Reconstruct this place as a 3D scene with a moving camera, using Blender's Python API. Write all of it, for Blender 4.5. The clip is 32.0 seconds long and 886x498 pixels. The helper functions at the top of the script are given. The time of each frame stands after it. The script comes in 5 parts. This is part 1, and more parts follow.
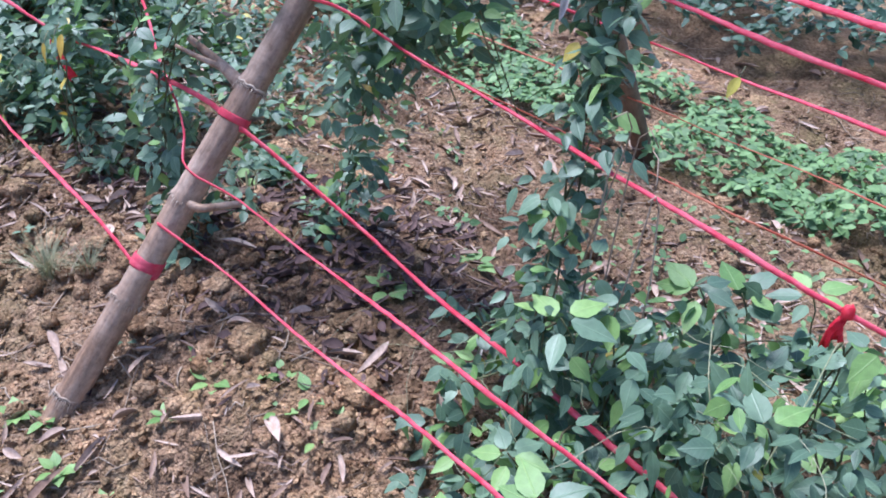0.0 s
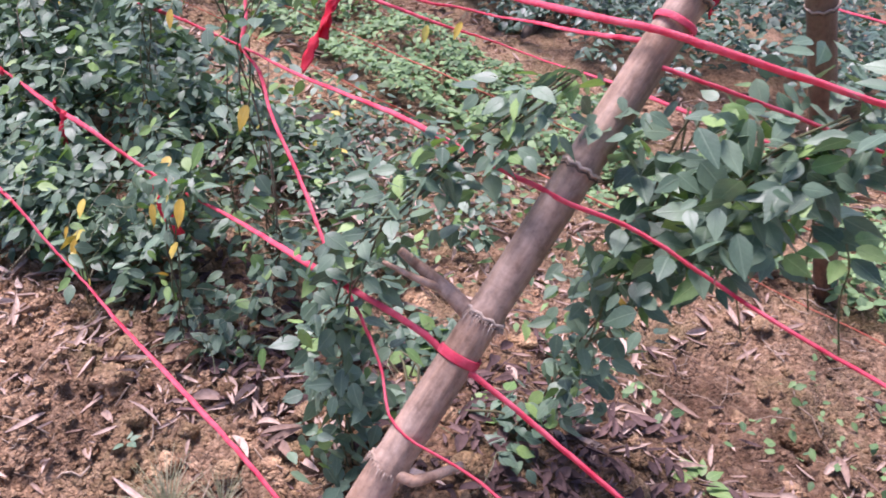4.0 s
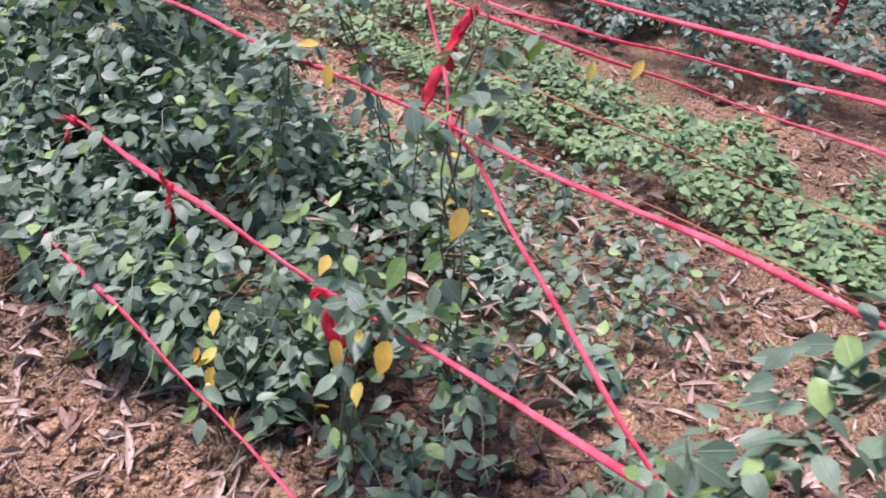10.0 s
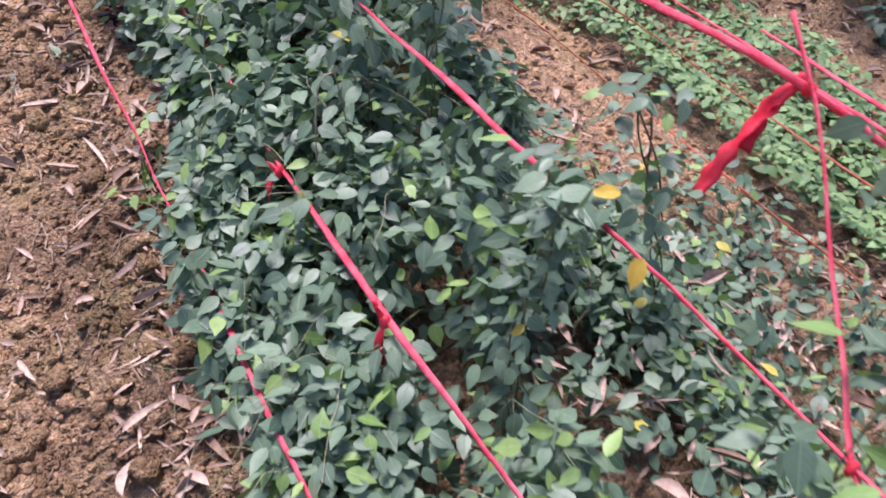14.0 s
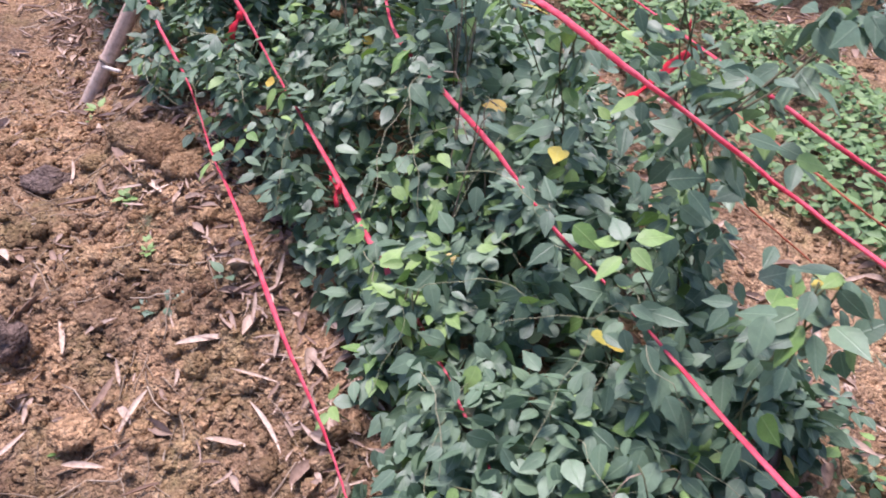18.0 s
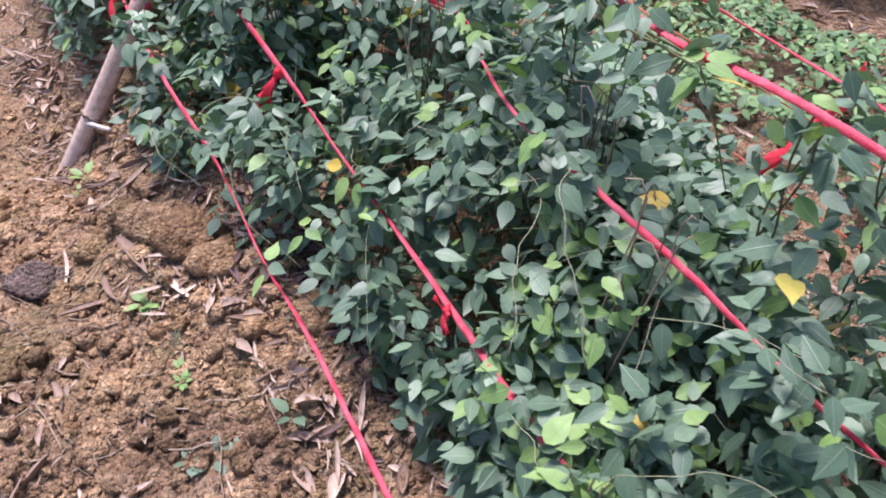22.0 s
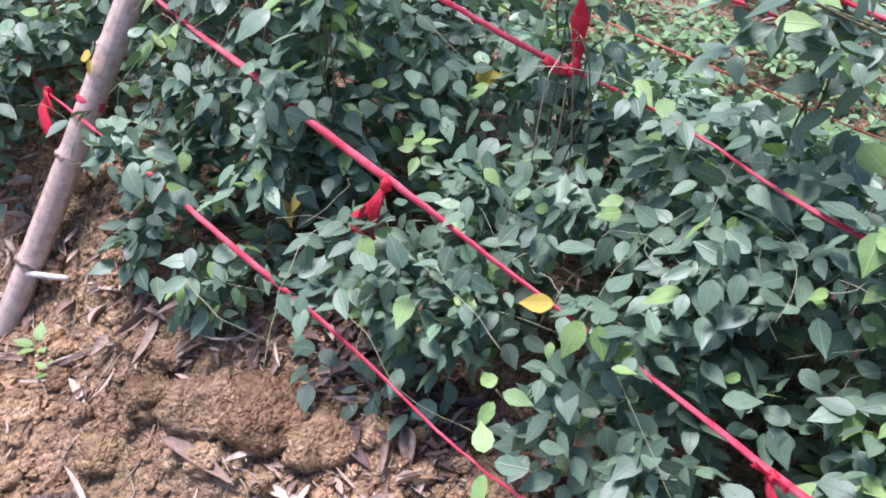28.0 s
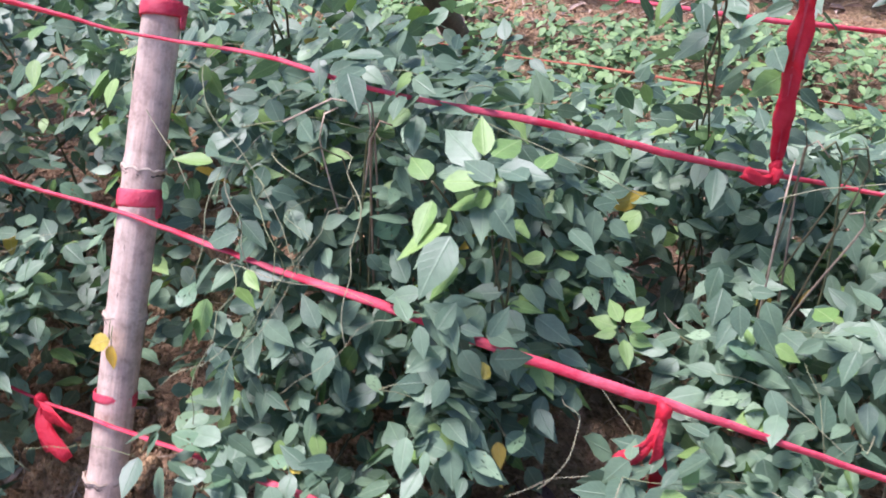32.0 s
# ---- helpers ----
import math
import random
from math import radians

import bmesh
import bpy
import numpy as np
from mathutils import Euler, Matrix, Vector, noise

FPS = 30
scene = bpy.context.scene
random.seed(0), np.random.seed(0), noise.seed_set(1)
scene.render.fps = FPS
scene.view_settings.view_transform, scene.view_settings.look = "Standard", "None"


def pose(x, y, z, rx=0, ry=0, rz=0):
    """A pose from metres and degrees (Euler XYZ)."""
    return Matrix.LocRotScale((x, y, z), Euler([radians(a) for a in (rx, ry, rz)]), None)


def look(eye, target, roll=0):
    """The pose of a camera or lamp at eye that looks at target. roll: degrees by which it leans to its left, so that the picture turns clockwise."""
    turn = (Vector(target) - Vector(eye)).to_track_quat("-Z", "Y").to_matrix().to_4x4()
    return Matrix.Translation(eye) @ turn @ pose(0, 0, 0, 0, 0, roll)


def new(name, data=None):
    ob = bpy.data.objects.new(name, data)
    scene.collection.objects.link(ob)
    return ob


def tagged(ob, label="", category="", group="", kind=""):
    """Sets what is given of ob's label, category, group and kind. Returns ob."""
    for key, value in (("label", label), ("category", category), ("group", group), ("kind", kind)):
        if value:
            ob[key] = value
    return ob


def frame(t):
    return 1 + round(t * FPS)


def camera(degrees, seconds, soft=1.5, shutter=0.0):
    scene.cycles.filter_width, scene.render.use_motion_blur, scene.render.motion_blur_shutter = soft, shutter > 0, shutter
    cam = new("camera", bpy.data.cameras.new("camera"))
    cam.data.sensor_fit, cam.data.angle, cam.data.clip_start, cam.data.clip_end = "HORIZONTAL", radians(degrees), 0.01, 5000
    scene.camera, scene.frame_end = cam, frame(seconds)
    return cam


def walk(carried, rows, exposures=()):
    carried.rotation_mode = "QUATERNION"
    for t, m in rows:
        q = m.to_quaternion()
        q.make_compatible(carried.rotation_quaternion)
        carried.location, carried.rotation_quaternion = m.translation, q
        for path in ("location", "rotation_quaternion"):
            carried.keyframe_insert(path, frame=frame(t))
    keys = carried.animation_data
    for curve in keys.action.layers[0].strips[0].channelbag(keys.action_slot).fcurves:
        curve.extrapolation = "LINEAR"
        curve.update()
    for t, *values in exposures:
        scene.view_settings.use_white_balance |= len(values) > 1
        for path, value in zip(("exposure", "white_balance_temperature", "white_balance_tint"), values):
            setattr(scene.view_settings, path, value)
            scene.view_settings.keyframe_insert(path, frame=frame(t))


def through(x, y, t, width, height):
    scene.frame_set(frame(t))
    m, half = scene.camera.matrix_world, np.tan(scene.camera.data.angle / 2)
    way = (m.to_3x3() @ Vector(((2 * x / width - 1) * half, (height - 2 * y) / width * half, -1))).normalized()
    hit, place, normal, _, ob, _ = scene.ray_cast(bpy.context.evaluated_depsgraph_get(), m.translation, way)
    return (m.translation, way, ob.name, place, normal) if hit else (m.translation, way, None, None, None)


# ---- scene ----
cam = camera(58.5, 32.0, soft=1.8, shutter=0.4)
METRES, EYE, TILT, LEAN, TURN = 6.6, 1.52, -34.5, -0.5, 45.0
ROWS = [
    (0.0, 0.0, 0.0, 0.0, 0.0, 0.0, -0.0),
    (0.5, 0.0011, 0.0056, 0.0032, 0.93, 0.88, 1.21),
    (1.0, -0.0023, 0.0157, 0.0133, 1.86, 1.75, 3.0),
    (1.5, -0.0095, 0.0332, 0.0206, 2.7, 1.78, 3.69),
    (2.0, -0.0229, 0.0485, 0.0423, 2.06, 1.92, 3.39),
    (2.5, -0.0345, 0.0442, 0.0515, 1.3, 2.49, 2.26),
    (3.0, -0.047, 0.0514, 0.0551, 0.28, 2.57, 1.14),
    (3.5, -0.0685, 0.0678, 0.0663, -0.66, 2.19, 0.45),
    (4.0, -0.0873, 0.0774, 0.0744, -1.16, 1.24, 0.14),
    (4.5, -0.0971, 0.087, 0.0753, -1.14, 0.25, 0.3),
    (6.5, -0.1239, 0.1215, 0.1007, -2.24, -1.22, 3.84),
    (7.0, -0.1307, 0.1293, 0.1091, -3.22, -0.96, 4.42),
    (7.5, -0.1358, 0.1331, 0.1146, -3.69, -0.53, 4.25),
    (8.0, -0.1456, 0.132, 0.1161, -3.72, 0.15, 3.39),
    (8.5, -0.1565, 0.1375, 0.1203, -3.43, 0.75, 2.49),
    (9.0, -0.1597, 0.1397, 0.1219, -3.0, 0.86, 1.55),
    (9.5, -0.1616, 0.1428, 0.1233, -2.67, 0.52, 1.08),
    (10.0, -0.1687, 0.1533, 0.1249, -2.11, -0.38, 0.52),
    (10.5, -0.1881, 0.1658, 0.1368, -1.76, -1.33, 0.06),
    (11.0, -0.1997, 0.1841, 0.1414, 0.12, -2.26, -1.19),
    (11.5, -0.2034, 0.2025, 0.1554, 2.42, -3.16, -2.62),
    (12.0, -0.1988, 0.2169, 0.1827, 5.85, -4.03, -2.72),
    (12.5, -0.1972, 0.2119, 0.1941, 10.47, -4.19, -2.51),
    (13.0, -0.1917, 0.217, 0.193, 11.48, -5.94, -3.72),
    (13.5, -0.1979, 0.2191, 0.1954, 10.64, -7.7, -5.78),
    (14.0, -0.2143, 0.2343, 0.2059, 9.65, -8.84, -8.56),
    (14.5, -0.241, 0.2489, 0.223, 9.21, -8.93, -11.22),
    (16.5, -0.2734, 0.281, 0.26, 13.08, -8.25, -9.29),
    (17.0, -0.2871, 0.2993, 0.2742, 14.15, -8.17, -9.39),
    (17.5, -0.2975, 0.3075, 0.2834, 15.05, -7.97, -9.92),
    (18.0, -0.3081, 0.3084, 0.2855, 15.93, -7.42, -10.65),
    (18.5, -0.3202, 0.3109, 0.2878, 16.2, -6.71, -11.13),
    (19.0, -0.3263, 0.3106, 0.2886, 15.93, -5.79, -11.38),
    (19.5, -0.3273, 0.3115, 0.2892, 15.46, -5.26, -11.63),
    (20.0, -0.3418, 0.3189, 0.292, 14.94, -5.12, -12.0),
    (20.5, -0.3534, 0.3237, 0.2916, 14.67, -5.46, -12.03),
    (21.0, -0.3639, 0.3322, 0.2952, 14.5, -6.32, -11.39),
    (21.5, -0.3753, 0.3483, 0.3034, 13.85, -7.14, -10.1),
    (22.0, -0.3901, 0.3686, 0.3135, 12.3, -7.96, -8.01),
    (22.5, -0.4044, 0.3835, 0.3126, 10.04, -8.59, -5.98),
    (23.0, -0.4329, 0.3945, 0.3032, 4.69, -7.34, -1.47),
    (23.5, -0.451, 0.3904, 0.3033, 1.43, -6.44, 0.41),
    (24.0, -0.4591, 0.3898, 0.3016, 0.36, -5.46, 0.22),
    (24.5, -0.4624, 0.3956, 0.3018, 0.07, -5.2, 0.66),
    (25.0, -0.4733, 0.41, 0.3082, -0.32, -5.87, 0.21),
    (25.5, -0.4845, 0.4186, 0.3144, -0.27, -6.18, -1.1),
    (26.0, -0.4963, 0.4243, 0.3218, -0.02, -6.06, -2.07),
    (26.5, -0.5027, 0.4279, 0.3257, 0.16, -5.9, -2.56),
    (28.5, -0.5329, 0.4406, 0.3389, -4.98, -5.18, 3.04),
    (29.0, -0.5516, 0.4542, 0.3494, -7.62, -5.35, 6.18),
    (29.5, -0.5581, 0.4567, 0.3546, -9.79, -5.43, 8.52),
    (30.0, -0.565, 0.4608, 0.3575, -11.54, -5.49, 10.4),
    (30.5, -0.5768, 0.4629, 0.3606, -12.65, -5.55, 11.67),
    (31.0, -0.584, 0.4763, 0.3672, -13.74, -5.73, 13.26),
    (31.5, -0.5914, 0.5005, 0.3824, -14.98, -5.97, 15.07),
    (32.0, -0.5992, 0.5158, 0.3957, -17.14, -6.88, 17.46),
]
walk(cam, [(t, pose(0, 0, EYE, TILT, LEAN, TURN) @ pose(METRES * x, METRES * y, METRES * z, 90 + pitch, roll, yaw)) for t, x, y, z, yaw, pitch, roll in ROWS],
     exposures=[(0.0, 1.26, 5400, 19), (1.0, 1.29, 5880, 29), (2.0, 1.36, 6120, 35), (5.0, 1.31, 6200, 38), (11.0, 1.21, 6260, 36), (14.0, 1.21, 6260, 33), (20.0, 1.22, 6280, 30), (24.0, 1.28, 6000, 25), (25.2, 1.3, 6040, 26), (26.0, 1.38, 5440, 15), (27.0, 1.36, 5560, 19), (28.5, 1.4, 5960, 28), (32.0, 1.42, 6040, 30)])

# ---- light ----
world = bpy.data.worlds.new("world")
scene.world = world
world.use_nodes = True
wn = world.node_tree.nodes
sky = wn.new("ShaderNodeTexSky")
sky.sky_type, sky.sun_disc = "NISHITA", False
sky.sun_elevation, sky.sun_rotation = radians(68), radians(272)
sky.air_density, sky.dust_density, sky.ozone_density = 1.0, 1.2, 1.5
wn["Background"].inputs["Strength"].default_value = 0.094
world.node_tree.links.new(sky.outputs[0], wn["Background"].inputs["Color"])
sun_data = bpy.data.lights.new("sun", "SUN")
sun_data.energy, sun_data.angle, sun_data.color = 2.9, radians(22), (1.0, 0.97, 0.93)
sun = new("sun", sun_data)
sun.matrix_world = look((0, 0, 10), (3.4, -0.1, 1.0))

# ---- materials ----


def material(name, rough=0.8, spec=0.5, metal=0.0):
    m = bpy.data.materials.new(name)
    m.use_nodes = True
    n, l = m.node_tree.nodes, m.node_tree.links
    b = n["Principled BSDF"]
    b.inputs["Roughness"].default_value = rough
    b.inputs["Specular IOR Level"].default_value = spec
    b.inputs["Metallic"].default_value = metal
    return m, n, l, b


def ramp(n, stops):
    r = n.new("ShaderNodeValToRGB")
    e = r.color_ramp.elements
    while len(e) < len(stops):
        e.new(0.5)
    for k, (p, c) in zip(e, stops):
        k.position, k.color = p, (*c, 1)
    return r


def noise_node(n, l, scale, detail=4, rough=0.6, vec=None):
    t = n.new("ShaderNodeTexNoise")
    t.inputs["Scale"].default_value, t.inputs["Detail"].default_value, t.inputs["Roughness"].default_value = scale, detail, rough
    if vec:
        l.new(vec, t.inputs["Vector"])
    return t


def mix(n, l, fac, a, b, kind="MIX"):
    x = n.new("ShaderNodeMix")
    x.data_type, x.blend_type = "RGBA", kind
    for socket, v in ((x.inputs[0], fac), (x.inputs[6], a), (x.inputs[7], b)):
        if hasattr(v, "is_linked"):
            l.new(v, socket)
        else:
            socket.default_value = v if isinstance(v, float) else (*v, 1)
    return x.outputs[2]


def bump(n, l, height, strength, dist, into):
    k = n.new("ShaderNodeBump")
    k.inputs["Strength"].default_value, k.inputs["Distance"].default_value = strength, dist
    l.new(height, k.inputs["Height"])
    l.new(k.outputs[0], into.inputs["Normal"])


def soil_material(name, light, mid, dark, moss, damp=None, loose=False, dry=None):
    m, n, l, b = material(name, 0.95, 0.15)
    co = n.new("ShaderNodeNewGeometry").outputs["Position"]
    big = noise_node(n, l, 2.2, 5, 0.65, co)
    small = noise_node(n, l, 38, 6, 0.7, co)
    c1 = ramp(n, [(0.28, dark), (0.5, mid), (0.74, light)])
    l.new(small.outputs[0], c1.inputs[0])
    c2 = ramp(n, [(0.32, (0.42, 0.39, 0.39)), (0.5, (0.98, 0.98, 0.98)), (0.68, (1.32, 1.24, 1.17))])
    l.new(big.outputs[0], c2.inputs[0])
    col = mix(n, l, 1.0, c1.outputs[0], c2.outputs[0], "MULTIPLY")
    cells = n.new("ShaderNodeTexVoronoi")
    cells.inputs["Scale"].default_value = 85
    fine = n.new("ShaderNodeTexVoronoi")
    fine.inputs["Scale"].default_value = 210
    wob = mix(n, l, 0.012, co, noise_node(n, l, 30, 3, 0.6, co).outputs[1], "ADD")
    l.new(wob, cells.inputs["Vector"])
    l.new(wob, fine.inputs["Vector"])
    tone = ramp(n, [(0.0, (0.72, 0.7, 0.69)), (0.5, (1.0, 1.0, 1.0)), (1.0, (1.28, 1.27, 1.25))])
    pick = n.new("ShaderNodeSeparateColor")
    l.new(cells.outputs["Color"], pick.inputs[0])
    l.new(pick.outputs[0], tone.inputs[0])
    col = mix(n, l, 0.75, col, mix(n, l, 1.0, col, tone.outputs[0], "MULTIPLY"))
    patch = noise_node(n, l, 3.1, 5, 0.75, co)
    pf = ramp(n, [(0.48, (0, 0, 0)), (0.68, (0.62, 0.62, 0.62))])
    l.new(patch.outputs[0], pf.inputs[0])
    col = mix(n, l, pf.outputs[0], col, mix(n, l, 1.0, moss, tone.outputs[0], "MULTIPLY"))
    if damp:
        far = n.new("ShaderNodeVectorMath")
        far.operation = "DISTANCE"
        far.inputs[1].default_value = damp
        l.new(mix(n, l, 0.55, co, noise_node(n, l, 2.6, 4, 0.65, co).outputs[1], "ADD"), far.inputs[0])
        df = ramp(n, [(0.4, (0.7, 0.7, 0.7)), (0.92, (0, 0, 0))])
        l.new(far.outputs["Value"], df.inputs[0])
        col = mix(n, l, df.outputs[0], col, mix(n, l, 1.0, col, (0.4, 0.35, 0.36), "MULTIPLY"))
    if dry:
        # a heap of dug soil that has dried pale
        off = n.new("ShaderNodeVectorMath")
        off.operation = "DISTANCE"
        off.inputs[1].default_value = dry
        l.new(mix(n, l, 0.4, co, noise_node(n, l, 3.4, 4, 0.65, co).outputs[1], "ADD"), off.inputs[0])
        hf = ramp(n, [(0.45, (0.8, 0.8, 0.8)), (0.85, (0, 0, 0))])
        l.new(off.outputs["Value"], hf.inputs[0])
        col = mix(n, l, hf.outputs[0], col, mix(n, l, 1.0, col, (1.5, 1.48, 1.42), "MULTIPLY"))
    if loose:
        # each crumb and clod has dried to a tone of its own
        own = n.new("ShaderNodeMath")
        own.operation = "ADD"
        l.new(n.new("ShaderNodeNewGeometry").outputs["Random Per Island"], own.inputs[0])
        l.new(n.new("ShaderNodeObjectInfo").outputs["Random"], own.inputs[1])
        part_of = n.new("ShaderNodeMath")
        part_of.operation = "FRACT"
        l.new(own.outputs[0], part_of.inputs[0])
        shade = ramp(n, [(0.0, (0.62, 0.55, 0.5)), (0.35, (0.95, 0.92, 0.86)), (0.7, (1.1, 1.06, 1.04)), (1.0, (1.42, 1.36, 1.32))])
        l.new(part_of.outputs[0], shade.inputs[0])
        col = mix(n, l, 1.0, col, shade.outputs[0], "MULTIPLY")
    l.new(col, b.inputs["Base Color"])
    grain = noise_node(n, l, 130, 4, 0.7, co)
    total = None
    for tex, w in ((cells.outputs["Distance"], -1.3), (fine.outputs["Distance"], -0.6), (small.outputs[0], 1.0), (grain.outputs[0], 0.5)):
        k = n.new("ShaderNodeMath")
        k.operation = "MULTIPLY_ADD"
        k.inputs[1].default_value = w
        l.new(tex, k.inputs[0])
        if total:
            l.new(total, k.inputs[2])
        total = k.outputs[0]
    bump(n, l, total, 1.0, 0.015, b)
    return m


SOIL = soil_material("soil", (0.62, 0.45, 0.3), (0.4, 0.255, 0.155), (0.12, 0.078, 0.05), (0.3, 0.245, 0.11), damp=(-1.22, 1.6, 0.33), dry=(-4.35, 2.47, 0.4))
CLOD = soil_material("clod_soil", (0.66, 0.5, 0.335), (0.45, 0.3, 0.18), (0.17, 0.11, 0.07), (0.34, 0.265, 0.13), loose=True)


def leaf_material(name, base, alt, vein, through, rough=0.42, spec=0.55, eaten=False):
    m, n, l, b = material(name, rough, spec)
    uv = n.new("ShaderNodeUVMap").outputs[0]
    sep = n.new("ShaderNodeSeparateXYZ")
    l.new(uv, sep.inputs[0])
    obj = n.new("ShaderNodeObjectInfo")
    geo = n.new("ShaderNodeNewGeometry")
    add = n.new("ShaderNodeMath")
    add.operation = "ADD"
    l.new(obj.outputs["Random"], add.inputs[0])
    l.new(geo.outputs["Random Per Island"], add.inputs[1])
    fr = n.new("ShaderNodeMath")
    fr.operation = "FRACT"
    l.new(add.outputs[0], fr.inputs[0])
    col = mix(n, l, fr.outputs[0], base, alt)
    co = geo.outputs["Position"]
    blotch = noise_node(n, l, 60, 3, 0.6, co)
    shade = ramp(n, [(0.3, (0.75, 0.75, 0.75)), (0.7, (1.15, 1.15, 1.15))])
    l.new(blotch.outputs[0], shade.inputs[0])
    col = mix(n, l, 0.6, col, mix(n, l, 1.0, col, shade.outputs[0], "MULTIPLY"))
    # midrib from the distance to the leaf's middle line
    d = n.new("ShaderNodeMath")
    d.operation = "SUBTRACT"
    d.inputs[1].default_value = 0.5
    l.new(sep.outputs[0], d.inputs[0])
    a = n.new("ShaderNodeMath")
    a.operation = "ABSOLUTE"
    l.new(d.outputs[0], a.inputs[0])
    rib = ramp(n, [(0.0, (0.45, 0.45, 0.45)), (0.04, (0, 0, 0))])
    l.new(a.outputs[0], rib.inputs[0])
    # side veins run forward from the midrib
    sl = n.new("ShaderNodeMath")
    sl.operation = "MULTIPLY_ADD"
    sl.inputs[1].default_value = -0.55
    l.new(a.outputs[0], sl.inputs[0])
    l.new(sep.outputs[1], sl.inputs[2])
    k = n.new("ShaderNodeMath")
    k.operation = "MULTIPLY"
    k.inputs[1].default_value = 44.0
    l.new(sl.outputs[0], k.inputs[0])
    s = n.new("ShaderNodeMath")
    s.operation = "SINE"
    l.new(k.outputs[0], s.inputs[0])
    side = ramp(n, [(0.86, (0, 0, 0)), (1.0, (0.12, 0.12, 0.12))])
    l.new(s.outputs[0], side.inputs[0])
    veins = mix(n, l, 1.0, rib.outputs[0], side.outputs[0], "ADD")
    col = mix(n, l, veins, col, vein)
    l.new(col, b.inputs["Base Color"])
    bump(n, l, veins, 0.35, 0.004, b)
    tr = n.new("ShaderNodeBsdfTranslucent")
    l.new(mix(n, l, 1.0, col, through, "MULTIPLY"), tr.inputs[0])
    sh = n.new("ShaderNodeMixShader")
    sh.inputs[0].default_value = 0.15
    l.new(b.outputs[0], sh.inputs[1])
    l.new(tr.outputs[0], sh.inputs[2])
    out = sh.outputs[0]
    if eaten:
        holes = n.new("ShaderNodeTexVoronoi")
        holes.inputs["Scale"].default_value = 5.5
        l.new(mix(n, l, 0.1, uv, noise_node(n, l, 9, 2, 0.5, uv).outputs[1], "ADD"), holes.inputs["Vector"])
        gap = ramp(n, [(0.2, (1, 1, 1)), (0.23, (0, 0, 0))])
        l.new(holes.outputs["Distance"], gap.inputs[0])
        clear = n.new("ShaderNodeBsdfTransparent")
        cut = n.new("ShaderNodeMixShader")
        l.new(gap.outputs[0], cut.inputs[0])
        l.new(out, cut.inputs[1])
        l.new(clear.outputs[0], cut.inputs[2])
        out = cut.outputs[0]
    l.new(out, n["Material Output"].inputs[0])
    return m


LEAF_DARK = leaf_material("leaf_mature", (0.07, 0.127, 0.078), (0.162, 0.252, 0.151), (0.25, 0.345, 0.22), (1.1, 1.4, 0.7), 0.46, 0.52)
LEAF_YOUNG = leaf_material("leaf_young", (0.12, 0.235, 0.06), (0.25, 0.39, 0.12), (0.34, 0.46, 0.18), (1.3, 1.5, 0.6), 0.52, 0.5)
LEAF_YELLOW = leaf_material("leaf_yellowing", (0.62, 0.4, 0.05), (0.5, 0.46, 0.09), (0.6, 0.55, 0.2), (1.3, 1.2, 0.6))
LEAF_EATEN = leaf_material("leaf_eaten", (0.12, 0.23, 0.12), (0.25, 0.37, 0.21), (0.3, 0.4, 0.25), (1.2, 1.4, 0.7), 0.42, 0.55, True)
LEAF_COVER = leaf_material("ground_cover_leaf", (0.06, 0.13, 0.052), (0.215, 0.35, 0.13), (0.26, 0.38, 0.18), (1.2, 1.4, 0.7), 0.55, 0.4)
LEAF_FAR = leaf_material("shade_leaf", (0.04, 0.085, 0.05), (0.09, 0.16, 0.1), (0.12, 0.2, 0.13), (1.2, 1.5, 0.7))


def dry_material(name, a, b_, rough=0.85):
    m, n, l, b = material(name, rough, 0.25)
    obj = n.new("ShaderNodeObjectInfo")
    geo = n.new("ShaderNodeNewGeometry")
    add = n.new("ShaderNodeMath")
    add.operation = "ADD"
    l.new(obj.outputs["Random"], add.inputs[0])
    l.new(geo.outputs["Random Per Island"], add.inputs[1])
    fr = n.new("ShaderNodeMath")
    fr.operation = "FRACT"
    l.new(add.outputs[0], fr.inputs[0])
    co = n.new("ShaderNodeNewGeometry").outputs["Position"]
    t = noise_node(n, l, 70, 4, 0.6, co)
    r = ramp(n, [(0.3, (0.65, 0.62, 0.6)), (0.7, (1.1, 1.1, 1.1))])
    l.new(t.outputs[0], r.inputs[0])
    col = mix(n, l, 1.0, mix(n, l, fr.outputs[0], a, b_), r.outputs[0], "MULTIPLY")
    l.new(col, b.inputs["Base Color"])
    bump(n, l, t.outputs[0], 0.4, 0.003, b)
    return m


DRY = dry_material("dry_leaf", (0.6, 0.47, 0.38), (0.23, 0.15, 0.11))
DRY_PALE = dry_material("pale_dry_leaf", (0.66, 0.54, 0.44), (0.5, 0.38, 0.29))
ROTTEN_AND_SHADE = dry_material("rotting_leaf_and_shade", (0.2, 0.13, 0.115), (0.07, 0.045, 0.042))
TWIG = dry_material("dry_twig", (0.56, 0.45, 0.34), (0.2, 0.14, 0.09))
STEM = dry_material("vine_stem", (0.1, 0.085, 0.05), (0.16, 0.17, 0.08))
TENDRIL = dry_material("green_tendril", (0.27, 0.31, 0.16), (0.42, 0.4, 0.26))
STUMP = soil_material("dark_root", (0.36, 0.27, 0.23), (0.22, 0.16, 0.135), (0.09, 0.065, 0.055), (0.24, 0.18, 0.12))


